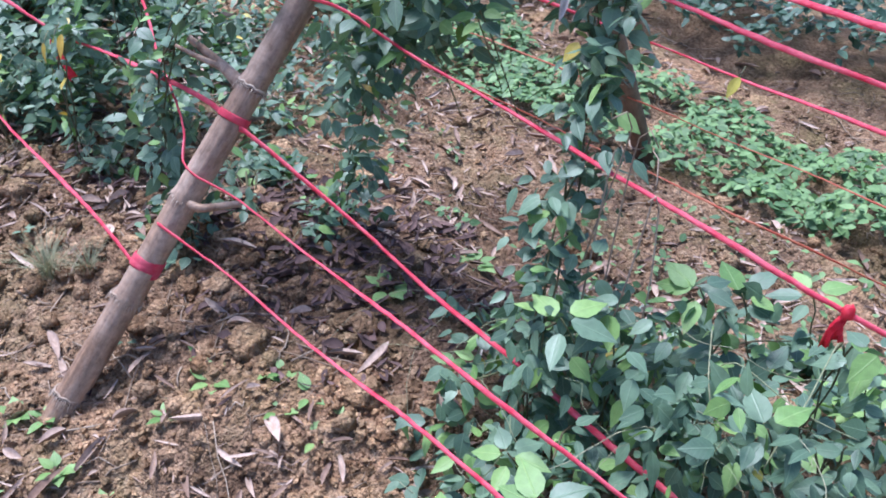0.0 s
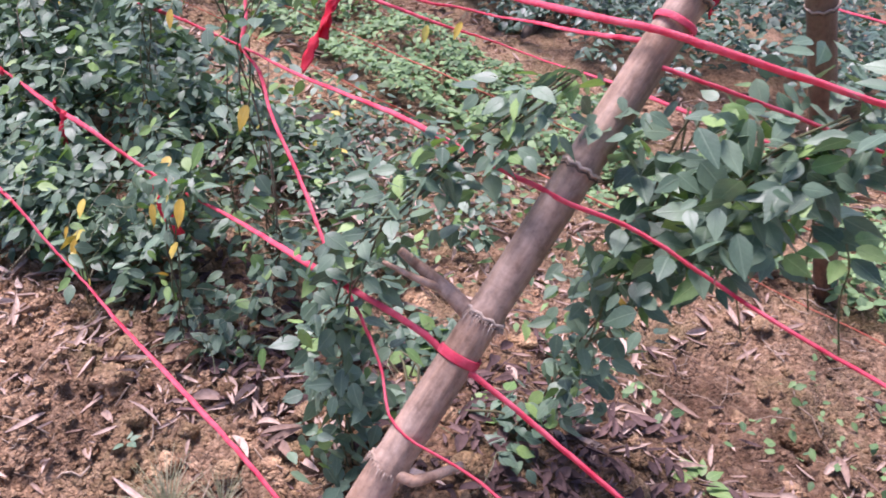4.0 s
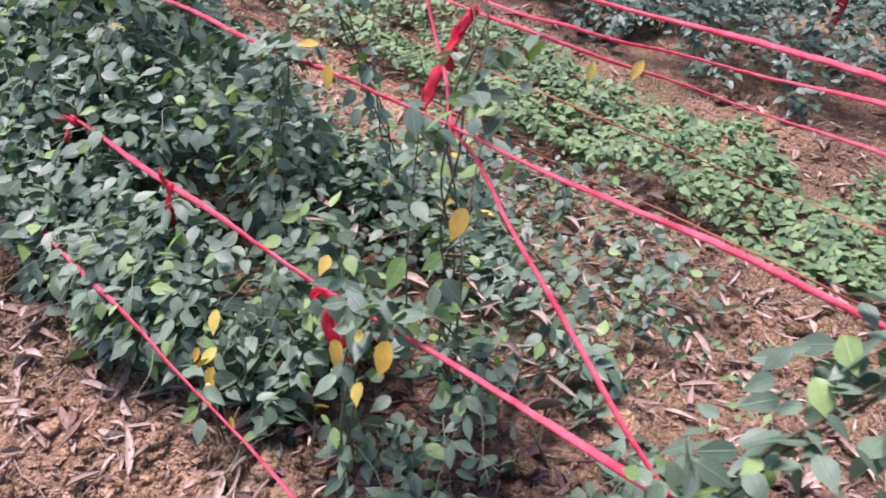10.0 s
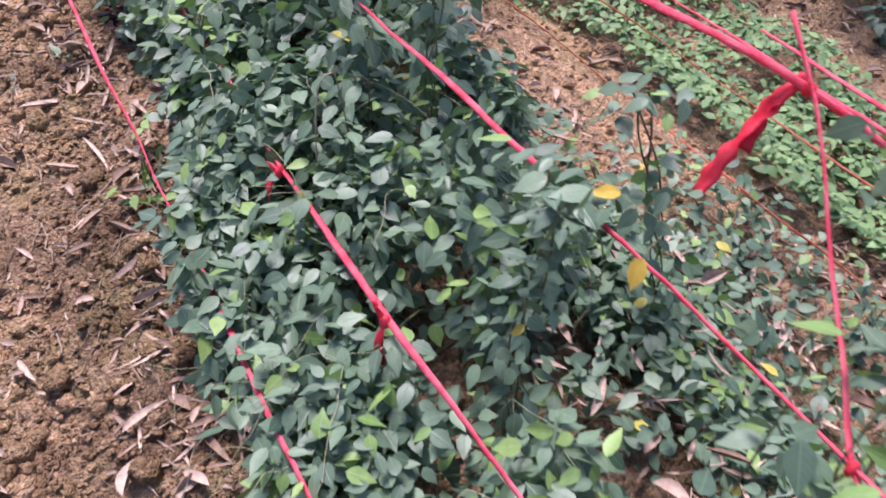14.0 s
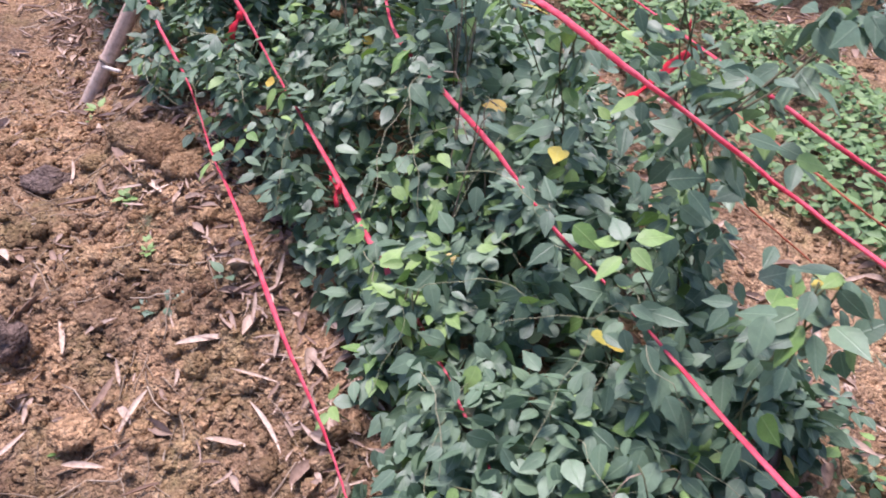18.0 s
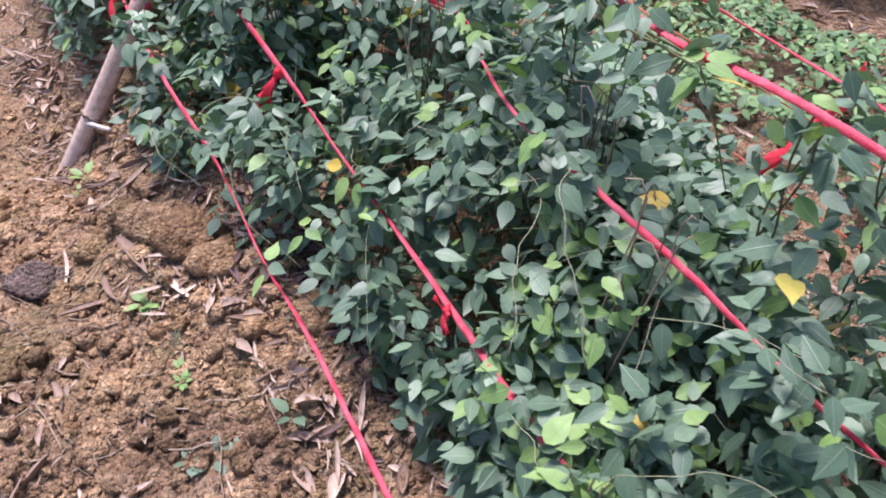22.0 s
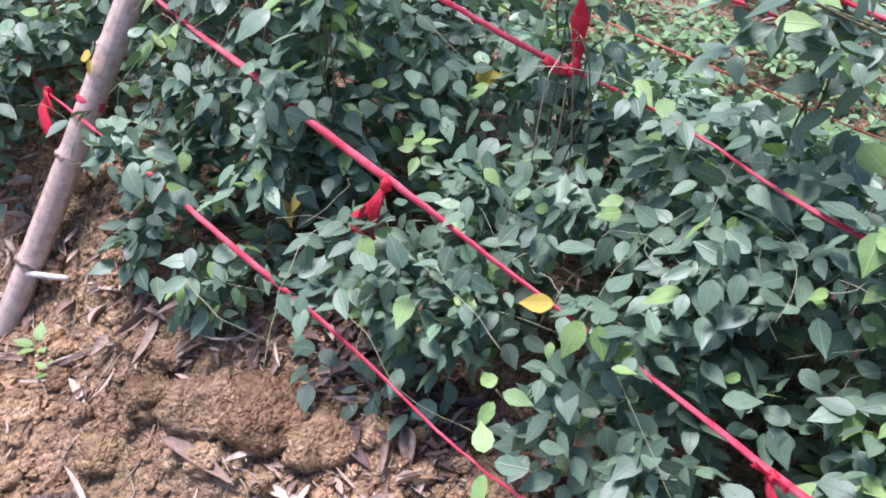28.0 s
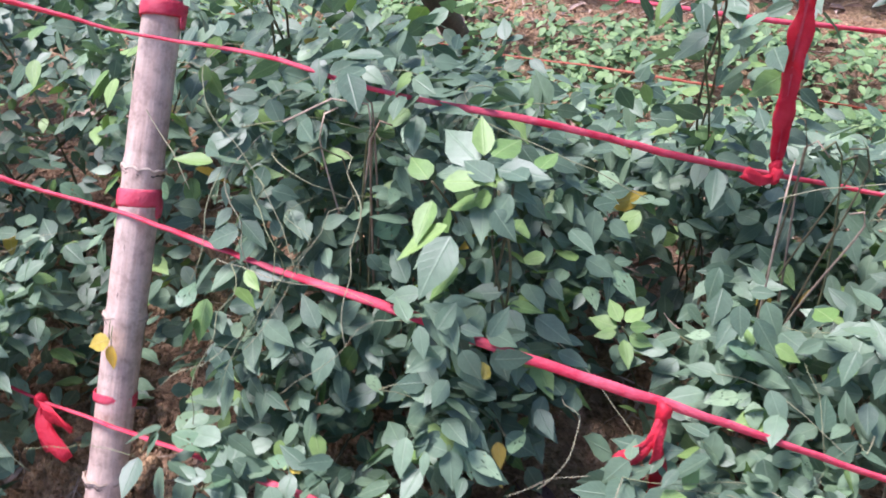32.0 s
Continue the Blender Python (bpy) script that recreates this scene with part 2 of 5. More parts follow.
def ribbon_material(name, base, pale):
    m, n, l, b = material(name, 0.55, 0.4)
    co = n.new("ShaderNodeTexCoord").outputs["Object"]
    t = noise_node(n, l, 22, 4, 0.6, co)
    r = ramp(n, [(0.35, base), (0.72, pale)])
    l.new(t.outputs[0], r.inputs[0])
    l.new(r.outputs[0], b.inputs["Base Color"])
    f = noise_node(n, l, 240, 2, 0.5, co)
    bump(n, l, f.outputs[0], 0.8, 0.003, b)
    tr = n.new("ShaderNodeBsdfTranslucent")
    l.new(r.outputs[0], tr.inputs[0])
    sh = n.new("ShaderNodeMixShader")
    sh.inputs[0].default_value = 0.35
    l.new(b.outputs[0], sh.inputs[1])
    l.new(tr.outputs[0], sh.inputs[2])
    l.new(sh.outputs[0], n["Material Output"].inputs[0])
    return m


RED = ribbon_material("red_ribbon", (0.74, 0.05, 0.1), (0.88, 0.2, 0.26))
RED_LOOSE = ribbon_material("loose_red_ribbon", (0.76, 0.018, 0.045), (0.86, 0.08, 0.12))
RED_OLD = ribbon_material("weathered_ribbon", (0.5, 0.09, 0.05), (0.62, 0.25, 0.14))
GREY_LINE = dry_material("grey_cord", (0.4, 0.36, 0.34), (0.3, 0.28, 0.27))


def bamboo_material(name, base, dark, mould, amount):
    m, n, l, b = material(name, 0.5, 0.4)
    co = n.new("ShaderNodeTexCoord").outputs["Object"]
    mp = n.new("ShaderNodeMapping")
    mp.inputs["Scale"].default_value = (1, 1, 0.05)
    l.new(co, mp.inputs[0])
    fib = noise_node(n, l, 90, 4, 0.6, mp.outputs[0])
    r = ramp(n, [(0.3, dark), (0.7, base)])
    l.new(fib.outputs[0], r.inputs[0])
    mp2 = n.new("ShaderNodeMapping")
    mp2.inputs["Scale"].default_value = (1, 1, 0.35)
    l.new(co, mp2.inputs[0])
    st = noise_node(n, l, 11, 5, 0.7, mp2.outputs[0])
    sf = ramp(n, [(0.5 - amount * 0.2, (0, 0, 0)), (0.72, (0.8, 0.8, 0.8))])
    l.new(st.outputs[0], sf.inputs[0])
    col = mix(n, l, sf.outputs[0], r.outputs[0], mould)
    grime = noise_node(n, l, 42, 6, 0.75, co)
    gr = ramp(n, [(0.32, (0.55, 0.53, 0.5)), (0.52, (1.0, 1.0, 1.0)), (0.7, (1.2, 1.2, 1.18))])
    l.new(grime.outputs[0], gr.inputs[0])
    col = mix(n, l, 0.85, col, mix(n, l, 1.0, col, gr.outputs[0], "MULTIPLY"))
    l.new(col, b.inputs["Base Color"])
    rough = n.new("ShaderNodeMath")
    rough.operation = "ADD"
    l.new(fib.outputs[0], rough.inputs[0])
    l.new(grime.outputs[0], rough.inputs[1])
    bump(n, l, rough.outputs[0], 0.5, 0.004, b)
    return m


CULM_OLD = bamboo_material("old_bamboo", (0.37, 0.23, 0.145), (0.16, 0.095, 0.06), (0.6, 0.46, 0.36), 0.45)
CULM_PALE = bamboo_material("pale_bamboo", (0.64, 0.48, 0.39), (0.47, 0.33, 0.26), (0.52, 0.43, 0.36), 0.25)
CULM_DARK = bamboo_material("dark_bamboo", (0.09, 0.06, 0.045), (0.05, 0.035, 0.028), (0.14, 0.11, 0.08), 0.3)
CULM_RED = bamboo_material("reddish_bamboo", (0.2, 0.11, 0.07), (0.11, 0.06, 0.038), (0.25, 0.2, 0.12), 0.3)
FIBRE = dry_material("root_fibre", (0.6, 0.5, 0.4), (0.36, 0.27, 0.2))
CRACK = dry_material("split_dark", (0.03, 0.022, 0.02), (0.05, 0.035, 0.03))
PALE_CHIP = dry_material("pale_chip", (0.72, 0.68, 0.64), (0.6, 0.55, 0.5))

# ---- tools for meshes ----


def part(name, me, mat, parent=None, label=""):
    """Links a mesh, or a bmesh, as one object under parent."""
    if isinstance(me, bmesh.types.BMesh):
        data = bpy.data.meshes.new(name)
        me.to_mesh(data)
        me.free()
        me = data
    if mat is not None and not me.materials:
        me.materials.append(mat)
    ob = new(name, me)
    if parent is not None:
        ob.parent = parent
    if label:
        ob["label"] = label
    return ob


def mesh_from(name, verts, faces, smooth=True, uv=None, mats=(), index=None):
    me = bpy.data.meshes.new(name)
    verts = np.asarray(verts, dtype=np.float32)
    if isinstance(faces, np.ndarray):
        nv, nf, k = len(verts), len(faces), faces.shape[1]
        me.vertices.add(nv)
        me.vertices.foreach_set("co", verts.ravel())
        me.loops.add(nf * k)
        me.loops.foreach_set("vertex_index", faces.astype(np.int32).ravel())
        me.polygons.add(nf)
        me.polygons.foreach_set("loop_start", np.arange(0, nf * k, k, dtype=np.int32))
        me.update(calc_edges=True)
        if uv is not None:
            layer = me.uv_layers.new(name="UVMap")
            layer.data.foreach_set("uv", np.asarray(uv, dtype=np.float32)[faces.ravel()].ravel())
    else:
        me.from_pydata(verts.tolist(), [], faces)
    for m in mats:
        me.materials.append(m)
    if index is not None:
        me.polygons.foreach_set("material_index", np.asarray(index, dtype=np.int32))
    me.polygons.foreach_set("use_smooth", np.full(len(me.polygons), smooth))
    me.update()
    return me


def tube_arrays(points, radii, sides=7, flat=1.0, twist=0.0, closed_ends=True):
    """Vertices and quads of a tube along points; flat < 1 presses it to a band."""
    pts = [Vector(p) for p in points]
    verts, faces = [], []
    for i, p in enumerate(pts):
        d = (pts[min(i + 1, len(pts) - 1)] - pts[max(i - 1, 0)]).normalized()
        ref = Vector((0, 0, 1)) if abs(d.z) < 0.9 else Vector((0, 1, 0))
        s = d.cross(ref).normalized()
        u = s.cross(d)
        for k in range(sides):
            a = 2 * math.pi * k / sides
            x, y = math.cos(a), math.sin(a) * flat
            w = twist * i
            x, y = x * math.cos(w) - y * math.sin(w), x * math.sin(w) + y * math.cos(w)
            verts.append(p + (u * x + s * y) * radii[i])
    for i in range(len(pts) - 1):
        for k in range(sides):
            a, b = i * sides + k, i * sides + (k + 1) % sides
            faces.append((a, b, b + sides, a + sides))
    if closed_ends:
        faces.append(tuple(range(sides))[::-1])
        faces.append(tuple(len(verts) - sides + k for k in range(sides)))
    return verts, faces


def tube(points, radii, sides=7, flat=1.0, twist=0.0, name="tube"):
    if not isinstance(radii, (list, tuple)):
        radii = [radii] * len(points)
    v, f = tube_arrays(points, radii, sides, flat, twist)
    return mesh_from(name, v, f)


def curve_through(points, step=0.06):
    """Catmull-Rom points through the given ones."""
    p = [Vector(q) for q in points]
    p = [p[0] * 2 - p[1]] + p + [p[-1] * 2 - p[-2]]
    out = []
    for i in range(1, len(p) - 2):
        a, b, c, d = p[i - 1:i + 3]
        n = max(2, int((c - b).length / step))
        for k in range(n):
            t = k / n
            out.append(0.5 * ((2 * b) + (c - a) * t + (2 * a - 5 * b + 4 * c - d) * t * t + (3 * b - a - 3 * c + d) * t ** 3))
    out.append(p[-2])
    return out


LATTICE = {}


def lattice(seed):
    if seed not in LATTICE:
        LATTICE[seed] = np.random.RandomState(seed).rand(257, 257)
    return LATTICE[seed]


def value_noise(x, y, scale, seed):
    g = lattice(seed)
    u, v = x * scale + 1000.3, y * scale + 1000.7
    i, j = np.floor(u).astype(int), np.floor(v).astype(int)
    a, b = u - i, v - j
    a, b = a * a * (3 - 2 * a), b * b * (3 - 2 * b)
    i0, j0, i1, j1 = i % 256, j % 256, (i + 1) % 256, (j + 1) % 256
    return (g[i0, j0] * (1 - a) + g[i1, j0] * a) * (1 - b) + (g[i0, j1] * (1 - a) + g[i1, j1] * a) * b - 0.5


def ground_height(x, y):
    """Height of the sloping, hoed soil, with the raised planting ridge."""
    x, y = np.asarray(x, dtype=float), np.asarray(y, dtype=float)
    xs, ys = np.clip(x, -30, 20), np.clip(y, -12, 20)
    z = 0.0186 - 0.0584 * xs - 0.0664 * ys
    z = z + 0.13 * np.exp(-((y - 1.2) / 0.55) ** 2) + 0.1 * np.exp(-((y - 4.7) / 0.6) ** 2)
    z = z + 0.07 * np.exp(-((x + 4.55) / 0.55) ** 2 - ((y - 2.3) / 0.3) ** 2)
    step = np.interp(x, [-7, -6.4, -5.5, -4, -2.6, -1.8, 0], [0.36, 0.27, 0.1, 0.09, 0.12, 0.2, 0.2])
    z = z - step / (1 + np.exp(np.clip((y - np.interp(x, [-6.4, -5.7], [0.6, 0.44])) / 0.08, -60, 60)))
    z = z + 0.11 * value_noise(x, y, 1.3, 1) + 0.05 * value_noise(x, y, 4.1, 2)
    lump = np.clip(0.5 + 1.4 * value_noise(x, y, 2.3, 7), 0.25, 1.2)
    z = z + lump * (0.055 * value_noise(x, y, 10, 3) + 0.065 * np.abs(value_noise(x, y, 21, 4)) + 0.034 * value_noise(x, y, 43, 5))
    return z


def soil_at(x, y):
    return float(ground_height(x, y))


# ---- ground ----


def ground():
    def axis(lo, hi, step, reach):
        near = list(np.arange(lo, hi, step))
        out, s = [], step
        a, b = lo, near[-1]
        left, right = [], []
        while a > -reach or b < reach:
            s *= 1.22
            a, b = a - s, b + s
            left.append(a)
            right.append(b)
        return np.array(left[::-1] + near + right)
    xs, ys = axis(-8.5, 1.6, 0.02, 300), axis(-0.9, 4.4, 0.02, 300)
    gx, gy = np.meshgrid(xs, ys, indexing="ij")
    gz = ground_height(gx, gy)
    verts = np.stack([gx, gy, gz], -1).reshape(-1, 3)
    nx, ny = len(xs), len(ys)
    idx = np.arange(nx * ny).reshape(nx, ny)
    faces = np.stack([idx[:-1, :-1], idx[1:, :-1], idx[1:, 1:], idx[:-1, 1:]], -1).reshape(-1, 4)
    ob = new("ground", mesh_from("ground", verts, faces, True, None, [SOIL]))
    tagged(ob, "sloping orange-brown hoed clay soil with crumbs and moss", "ground", kind="structure")
    return ob


GROUND = ground()

# ---- leaves ----
LEAF_V = [0.0, 0.1, 0.3, 0.55, 0.8, 1.0]


def leaf_template(width, fold, droop, wave, belly=0.0, across=(-1, -0.5, 0, 0.5, 1)):
    """A pointed oval leaf 1 long along +y, its face up: rib and two edges."""
    wid = [0.04, 0.58 + belly, 1.0, 0.88, 0.4 - belly, 0.0]
    v, uv = [], []
    for i, (t, w) in enumerate(zip(LEAF_V, wid)):
        z = -droop * t * t
        half = 0.5 * width * w
        for s in across:
            v.append((s * half, t, z + abs(s) * fold * w + wave * abs(s) * math.sin(t * 9 + s * 2)))
            uv.append((0.5 + 0.5 * s * max(w, 0.1), t))
    f = []
    for i in range(len(LEAF_V) - 1):
        for k in range(len(across) - 1):
            a = i * len(across) + k
            f.append((a, a + 1, a + len(across) + 1, a + len(across)))
    return np.array(v), np.array(f), np.array(uv)


TEMPLATES = [leaf_template(0.54, 0.035, 0.08, 0.01), leaf_template(0.62, 0.02, 0.13, 0.014, 0.06),
             leaf_template(0.48, 0.06, 0.04, 0.009), leaf_template(0.57, 0.01, 0.2, 0.016, 0.03)]

INNER = [leaf_template(0.54, 0.035, 0.08, 0.01, 0.0, (-1, 0, 1)), leaf_template(0.62, 0.02, 0.13, 0.014, 0.06, (-1, 0, 1)),
         leaf_template(0.48, 0.06, 0.04, 0.009, 0.0, (-1, 0, 1)), leaf_template(0.57, 0.01, 0.2, 0.016, 0.03, (-1, 0, 1))]


def plain_template(width, fold, droop):
    """The same leaf with fewer faces, for the beds behind."""
    v, uv = [], []
    for t, w in ((0.0, 0.05), (0.3, 1.0), (0.68, 0.72), (1.0, 0.0)):
        for s in (-1, 0, 1):
            v.append((s * 0.5 * width * w, t, abs(s) * fold * w - droop * t * t))
            uv.append((0.5 + 0.5 * s * max(w, 0.1), t))
    f = [(i * 3 + k, i * 3 + k + 1, i * 3 + k + 4, i * 3 + k + 3) for i in range(3) for k in (0, 1)]
    return np.array(v), np.array(f), np.array(uv)


PLAIN = [plain_template(0.55, 0.05, 0.1), plain_template(0.64, 0.03, 0.16), plain_template(0.5, 0.07, 0.05)]
MATS = [LEAF_DARK, LEAF_YOUNG, LEAF_YELLOW, LEAF_EATEN]


def frames_for(tip, normal):
    """Turn matrices with y along tip and z near normal."""
    tip = tip / np.linalg.norm(tip, axis=1, keepdims=True)
    x = np.cross(tip, normal)
    x /= np.maximum(np.linalg.norm(x, axis=1, keepdims=True), 1e-6)
    z = np.cross(x, tip)
    return np.stack([x, tip, z], -1)


def leaf_cloud(name, pos, tip, normal, size, kind, mats, shapes=TEMPLATES):
    """One mesh of many leaves."""
    turn = frames_for(tip, normal)
    V, F, U, I, base = [], [], [], [], 0
    which = np.arange(len(pos)) % len(shapes)
    for t, (tv, tf, tu) in enumerate(shapes):
        sel = np.where(which == t)[0]
        if not len(sel):
            continue
        v = np.einsum("nij,kj->nki", turn[sel], tv) * size[sel][:, None, None] + pos[sel][:, None, :]
        f = tf[None] + (np.arange(len(sel)) * len(tv))[:, None, None] + base
        base += len(sel) * len(tv)
        V.append(v.reshape(-1, 3))
        F.append(f.reshape(-1, 4))
        U.append(np.tile(tu, (len(sel), 1)))
        I.append(np.repeat(kind[sel], len(tf)))
    return mesh_from(name, np.concatenate(V), np.concatenate(F), True, np.concatenate(U), mats, np.concatenate(I))


LEAF_MESH = {}
for mi, mm in enumerate(MATS):
    for ti, (tv, tf, tu) in enumerate(TEMPLATES):
        LEAF_MESH[mi, ti] = mesh_from("leaf", tv, tf, True, tu, [mm])


def sprig_leaves(rng, centre, outward, count, spread, size):
    """Leaves of one spray, set to both sides of its axis in about one plane: positions, tips, normals and sizes."""
    n = count
    az = rng.uniform(0, 2 * math.pi)
    axis = np.array([math.cos(az), math.sin(az), rng.uniform(-0.5, 0.15)]) + outward * 0.35
    axis /= np.linalg.norm(axis)
    plane = np.array([0, 0, 1.0]) + outward * 0.3 + rng.normal(0, 0.4, 3)
    side = np.cross(axis, plane)
    side /= np.linalg.norm(side)
    k = np.arange(n)
    turn = np.where(k == n - 1, rng.normal(0, 0.2, n), np.where(k % 2 == 0, 1, -1) * rng.uniform(0.7, 1.35, n))
    tip = np.cos(turn)[:, None] * axis + np.sin(turn)[:, None] * side
    tip[:, 2] -= rng.uniform(-0.15, 0.5, n)
    pos = centre + axis * (spread * 1.7 * (k / n - 0.4) + rng.normal(0, 0.008, n))[:, None] + side * (np.sin(turn) * 0.15 * spread)[:, None] + rng.normal(0, 0.012, (n, 3))
    normal = plane + rng.normal(0, 0.33, (n, 3))
    return pos, tip, normal, size * (0.62 + 0.62 * rng.rand(n))


def kinds(rng, n, young, yellow):
    r = rng.rand(n)
    return np.where(r < yellow, 2, np.where(r < yellow + young, 1, 0))


def near_edge(x):
    return np.interp(x, [-9, -6.9, -6.2, -5.6, -5.0, -4.4, -4.05, -3.8, -3.3, -3.1, -2.9, -2.6, -2.3, -1.9, -1.2, -0.9, -0.4, 1.5],
                     [0.62, 0.62, 0.7, 0.86, 0.93, 0.9, 0.78, 0.67, 0.64, 0.72, 0.8, 0.82, 0.9, 1.04, 1.2, 0.78, 0.62, 0.5])


def back_edge(x):
    return np.interp(x, [-9, -6.5, -5.5, -4.5, -3.5, -2.6, -2.2, -1.9, -1.2, -0.8, 1.5],
                     [2.2, 2.2, 2.1, 1.88, 1.85, 1.75, 1.45, 1.25, 1.3, 1.95, 2.2])


def crown_height(x):
    return np.interp(x, [-9, -6.8, -6.2, -5.6, -5, -4.4, -3.8, -3.3, -2.9, -2.4, -2.1, -1.3, -1.0, -0.6, 1.5],
                     [0.75, 0.78, 0.85, 0.78, 0.7, 0.64, 0.6, 0.4, 0.22, 0.13, 0.08, 0.06, 0.12, 0.34, 0.5])


# the three ribbons that hold the crown: places along each
LOW = [(-10.0, 0.915, 0.85), (-8.0, 0.877, 0.72), (-7.2, 0.83, 0.67), (-6.98, 0.8, 0.668), (-6.76, 0.785, 0.67), (-6.47, 0.76, 0.695), (-6.22, 0.76, 0.67), (-5.97, 0.775, 0.617),
       (-5.72, 0.771, 0.588), (-5.46, 0.758, 0.57), (-5.21, 0.752, 0.569), (-4.96, 0.744, 0.542), (-4.71, 0.74, 0.488), (-4.46, 0.738, 0.453), (-4.21, 0.722, 0.46), (-3.96, 0.714, 0.467),
       (-3.7, 0.7, 0.453), (-3.2, 0.676, 0.45), (-2.95, 0.657, 0.449), (-2.7, 0.65, 0.437), (-2.45, 0.635, 0.418), (-2.19, 0.63, 0.4), (-1.94, 0.627, 0.374), (-1.69, 0.605, 0.337)]
MID = [(-10.0, 1.047, 1.26), (-7.99, 1.06, 1.06), (-7.48, 1.04, 1.005), (-6.98, 1.01, 0.97), (-6.75, 1.002, 0.955), (-6.49, 0.998, 0.905), (-6.25, 0.995, 0.871), (-5.99, 0.995, 0.822), (-5.75, 1.0, 0.777),
       (-5.5, 1.004, 0.739), (-5.25, 1.01, 0.688), (-5.0, 1.018, 0.638), (-4.75, 1.007, 0.623), (-4.5, 1.006, 0.605), (-4.25, 0.99, 0.59), (-4.0, 0.972, 0.58), (-3.75, 0.962, 0.577), (-3.5, 0.956, 0.582),
       (-3.25, 0.938, 0.602), (-2.99, 0.939, 0.597), (-2.74, 0.94, 0.593), (-2.49, 0.931, 0.623), (-2.24, 0.908, 0.66), (-1.99, 0.889, 0.695), (-1.74, 0.894, 0.692), (-1.64, 0.897, 0.672),
       (-1.5, 0.922, 0.628), (-1.26, 0.947, 0.544), (-1.01, 0.967, 0.454), (-0.77, 1.0, 0.373), (-0.52, 1.011, 0.302), (-0.27, 1.016, 0.251), (0.0, 1.017, 0.216), (0.74, 1.0, 0.175), (2.5, 0.95, 0.2)]
HIGH = [(-10.0, 1.3, 1.42), (-7.7, 1.14, 1.33), (-7.0, 1.12, 1.265), (-6.73, 1.13, 1.22), (-6.53, 1.16, 1.19), (-6.37, 1.2, 1.135), (-6.16, 1.32, 1.035), (-5.93, 1.44, 0.932), (-5.68, 1.44, 0.91),
        (-5.43, 1.32, 0.962), (-5.19, 1.262, 0.951), (-4.94, 1.268, 0.928), (-4.69, 1.267, 0.912), (-4.44, 1.252, 0.903), (-4.19, 1.248, 0.897), (-3.94, 1.243, 0.898), (-3.69, 1.226, 0.915), (-3.44, 1.221, 0.908),
        (-3.18, 1.212, 0.912), (-2.93, 1.184, 0.935), (-2.6, 1.14, 0.955), (-2.43, 1.149, 0.945), (-2.18, 1.16, 0.938), (-1.93, 1.152, 0.937), (-1.67, 1.12, 0.945), (-1.56, 1.103, 0.948), (-1.42, 1.115, 0.942),
        (-1.17, 1.12, 0.89), (-0.93, 1.153, 0.836), (-0.68, 1.186, 0.772), (-0.43, 1.193, 0.728), (-0.17, 1.196, 0.693), (0.33, 1.194, 0.642), (1.09, 1.181, 0.602), (2.6, 1.15, 0.57)]


def at_x(line, x, axis):
    return np.interp(x, [p[0] for p in line], [p[axis] for p in line])


def on_line(line, x, dy=0.0, dz=0.0):
    return (x, float(at_x(line, x, 1)) + dy, float(at_x(line, x, 2)) + dz)


def low_line(x):
    return at_x(LOW, x, 2)


def mid_line(x):
    return at_x(MID, x, 2)


def high_line(x):
    return at_x(HIGH, x, 2)


def low_place(x):
    return at_x(LOW, x, 1)


def mid_place(x):
    return at_x(MID, x, 1)


def high_place(x):
    return at_x(HIGH, x, 1)


# stretches where sprays have grown over a strung ribbon: height, place, from, to
OVERGROWN = [(low_line, low_place, -6.6, -6.24), (low_line, low_place, -4.0, -3.77),
             (mid_line, mid_place, -6.26, -6.1), (mid_line, mid_place, -5.42, -5.3), (mid_line, mid_place, -4.82, -4.5), (mid_line, mid_place, -4.42, -3.96), (mid_line, mid_place, -2.7, -2.5),
             (high_line, high_place, -6.42, -6.26), (high_line, high_place, -5.58, -5.45), (high_line, high_place, -5.12, -4.95), (high_line, high_place, -4.58, -4.34),
             (high_line, high_place, -4.22, -4.05), (high_line, high_place, -3.32, -3.1)]


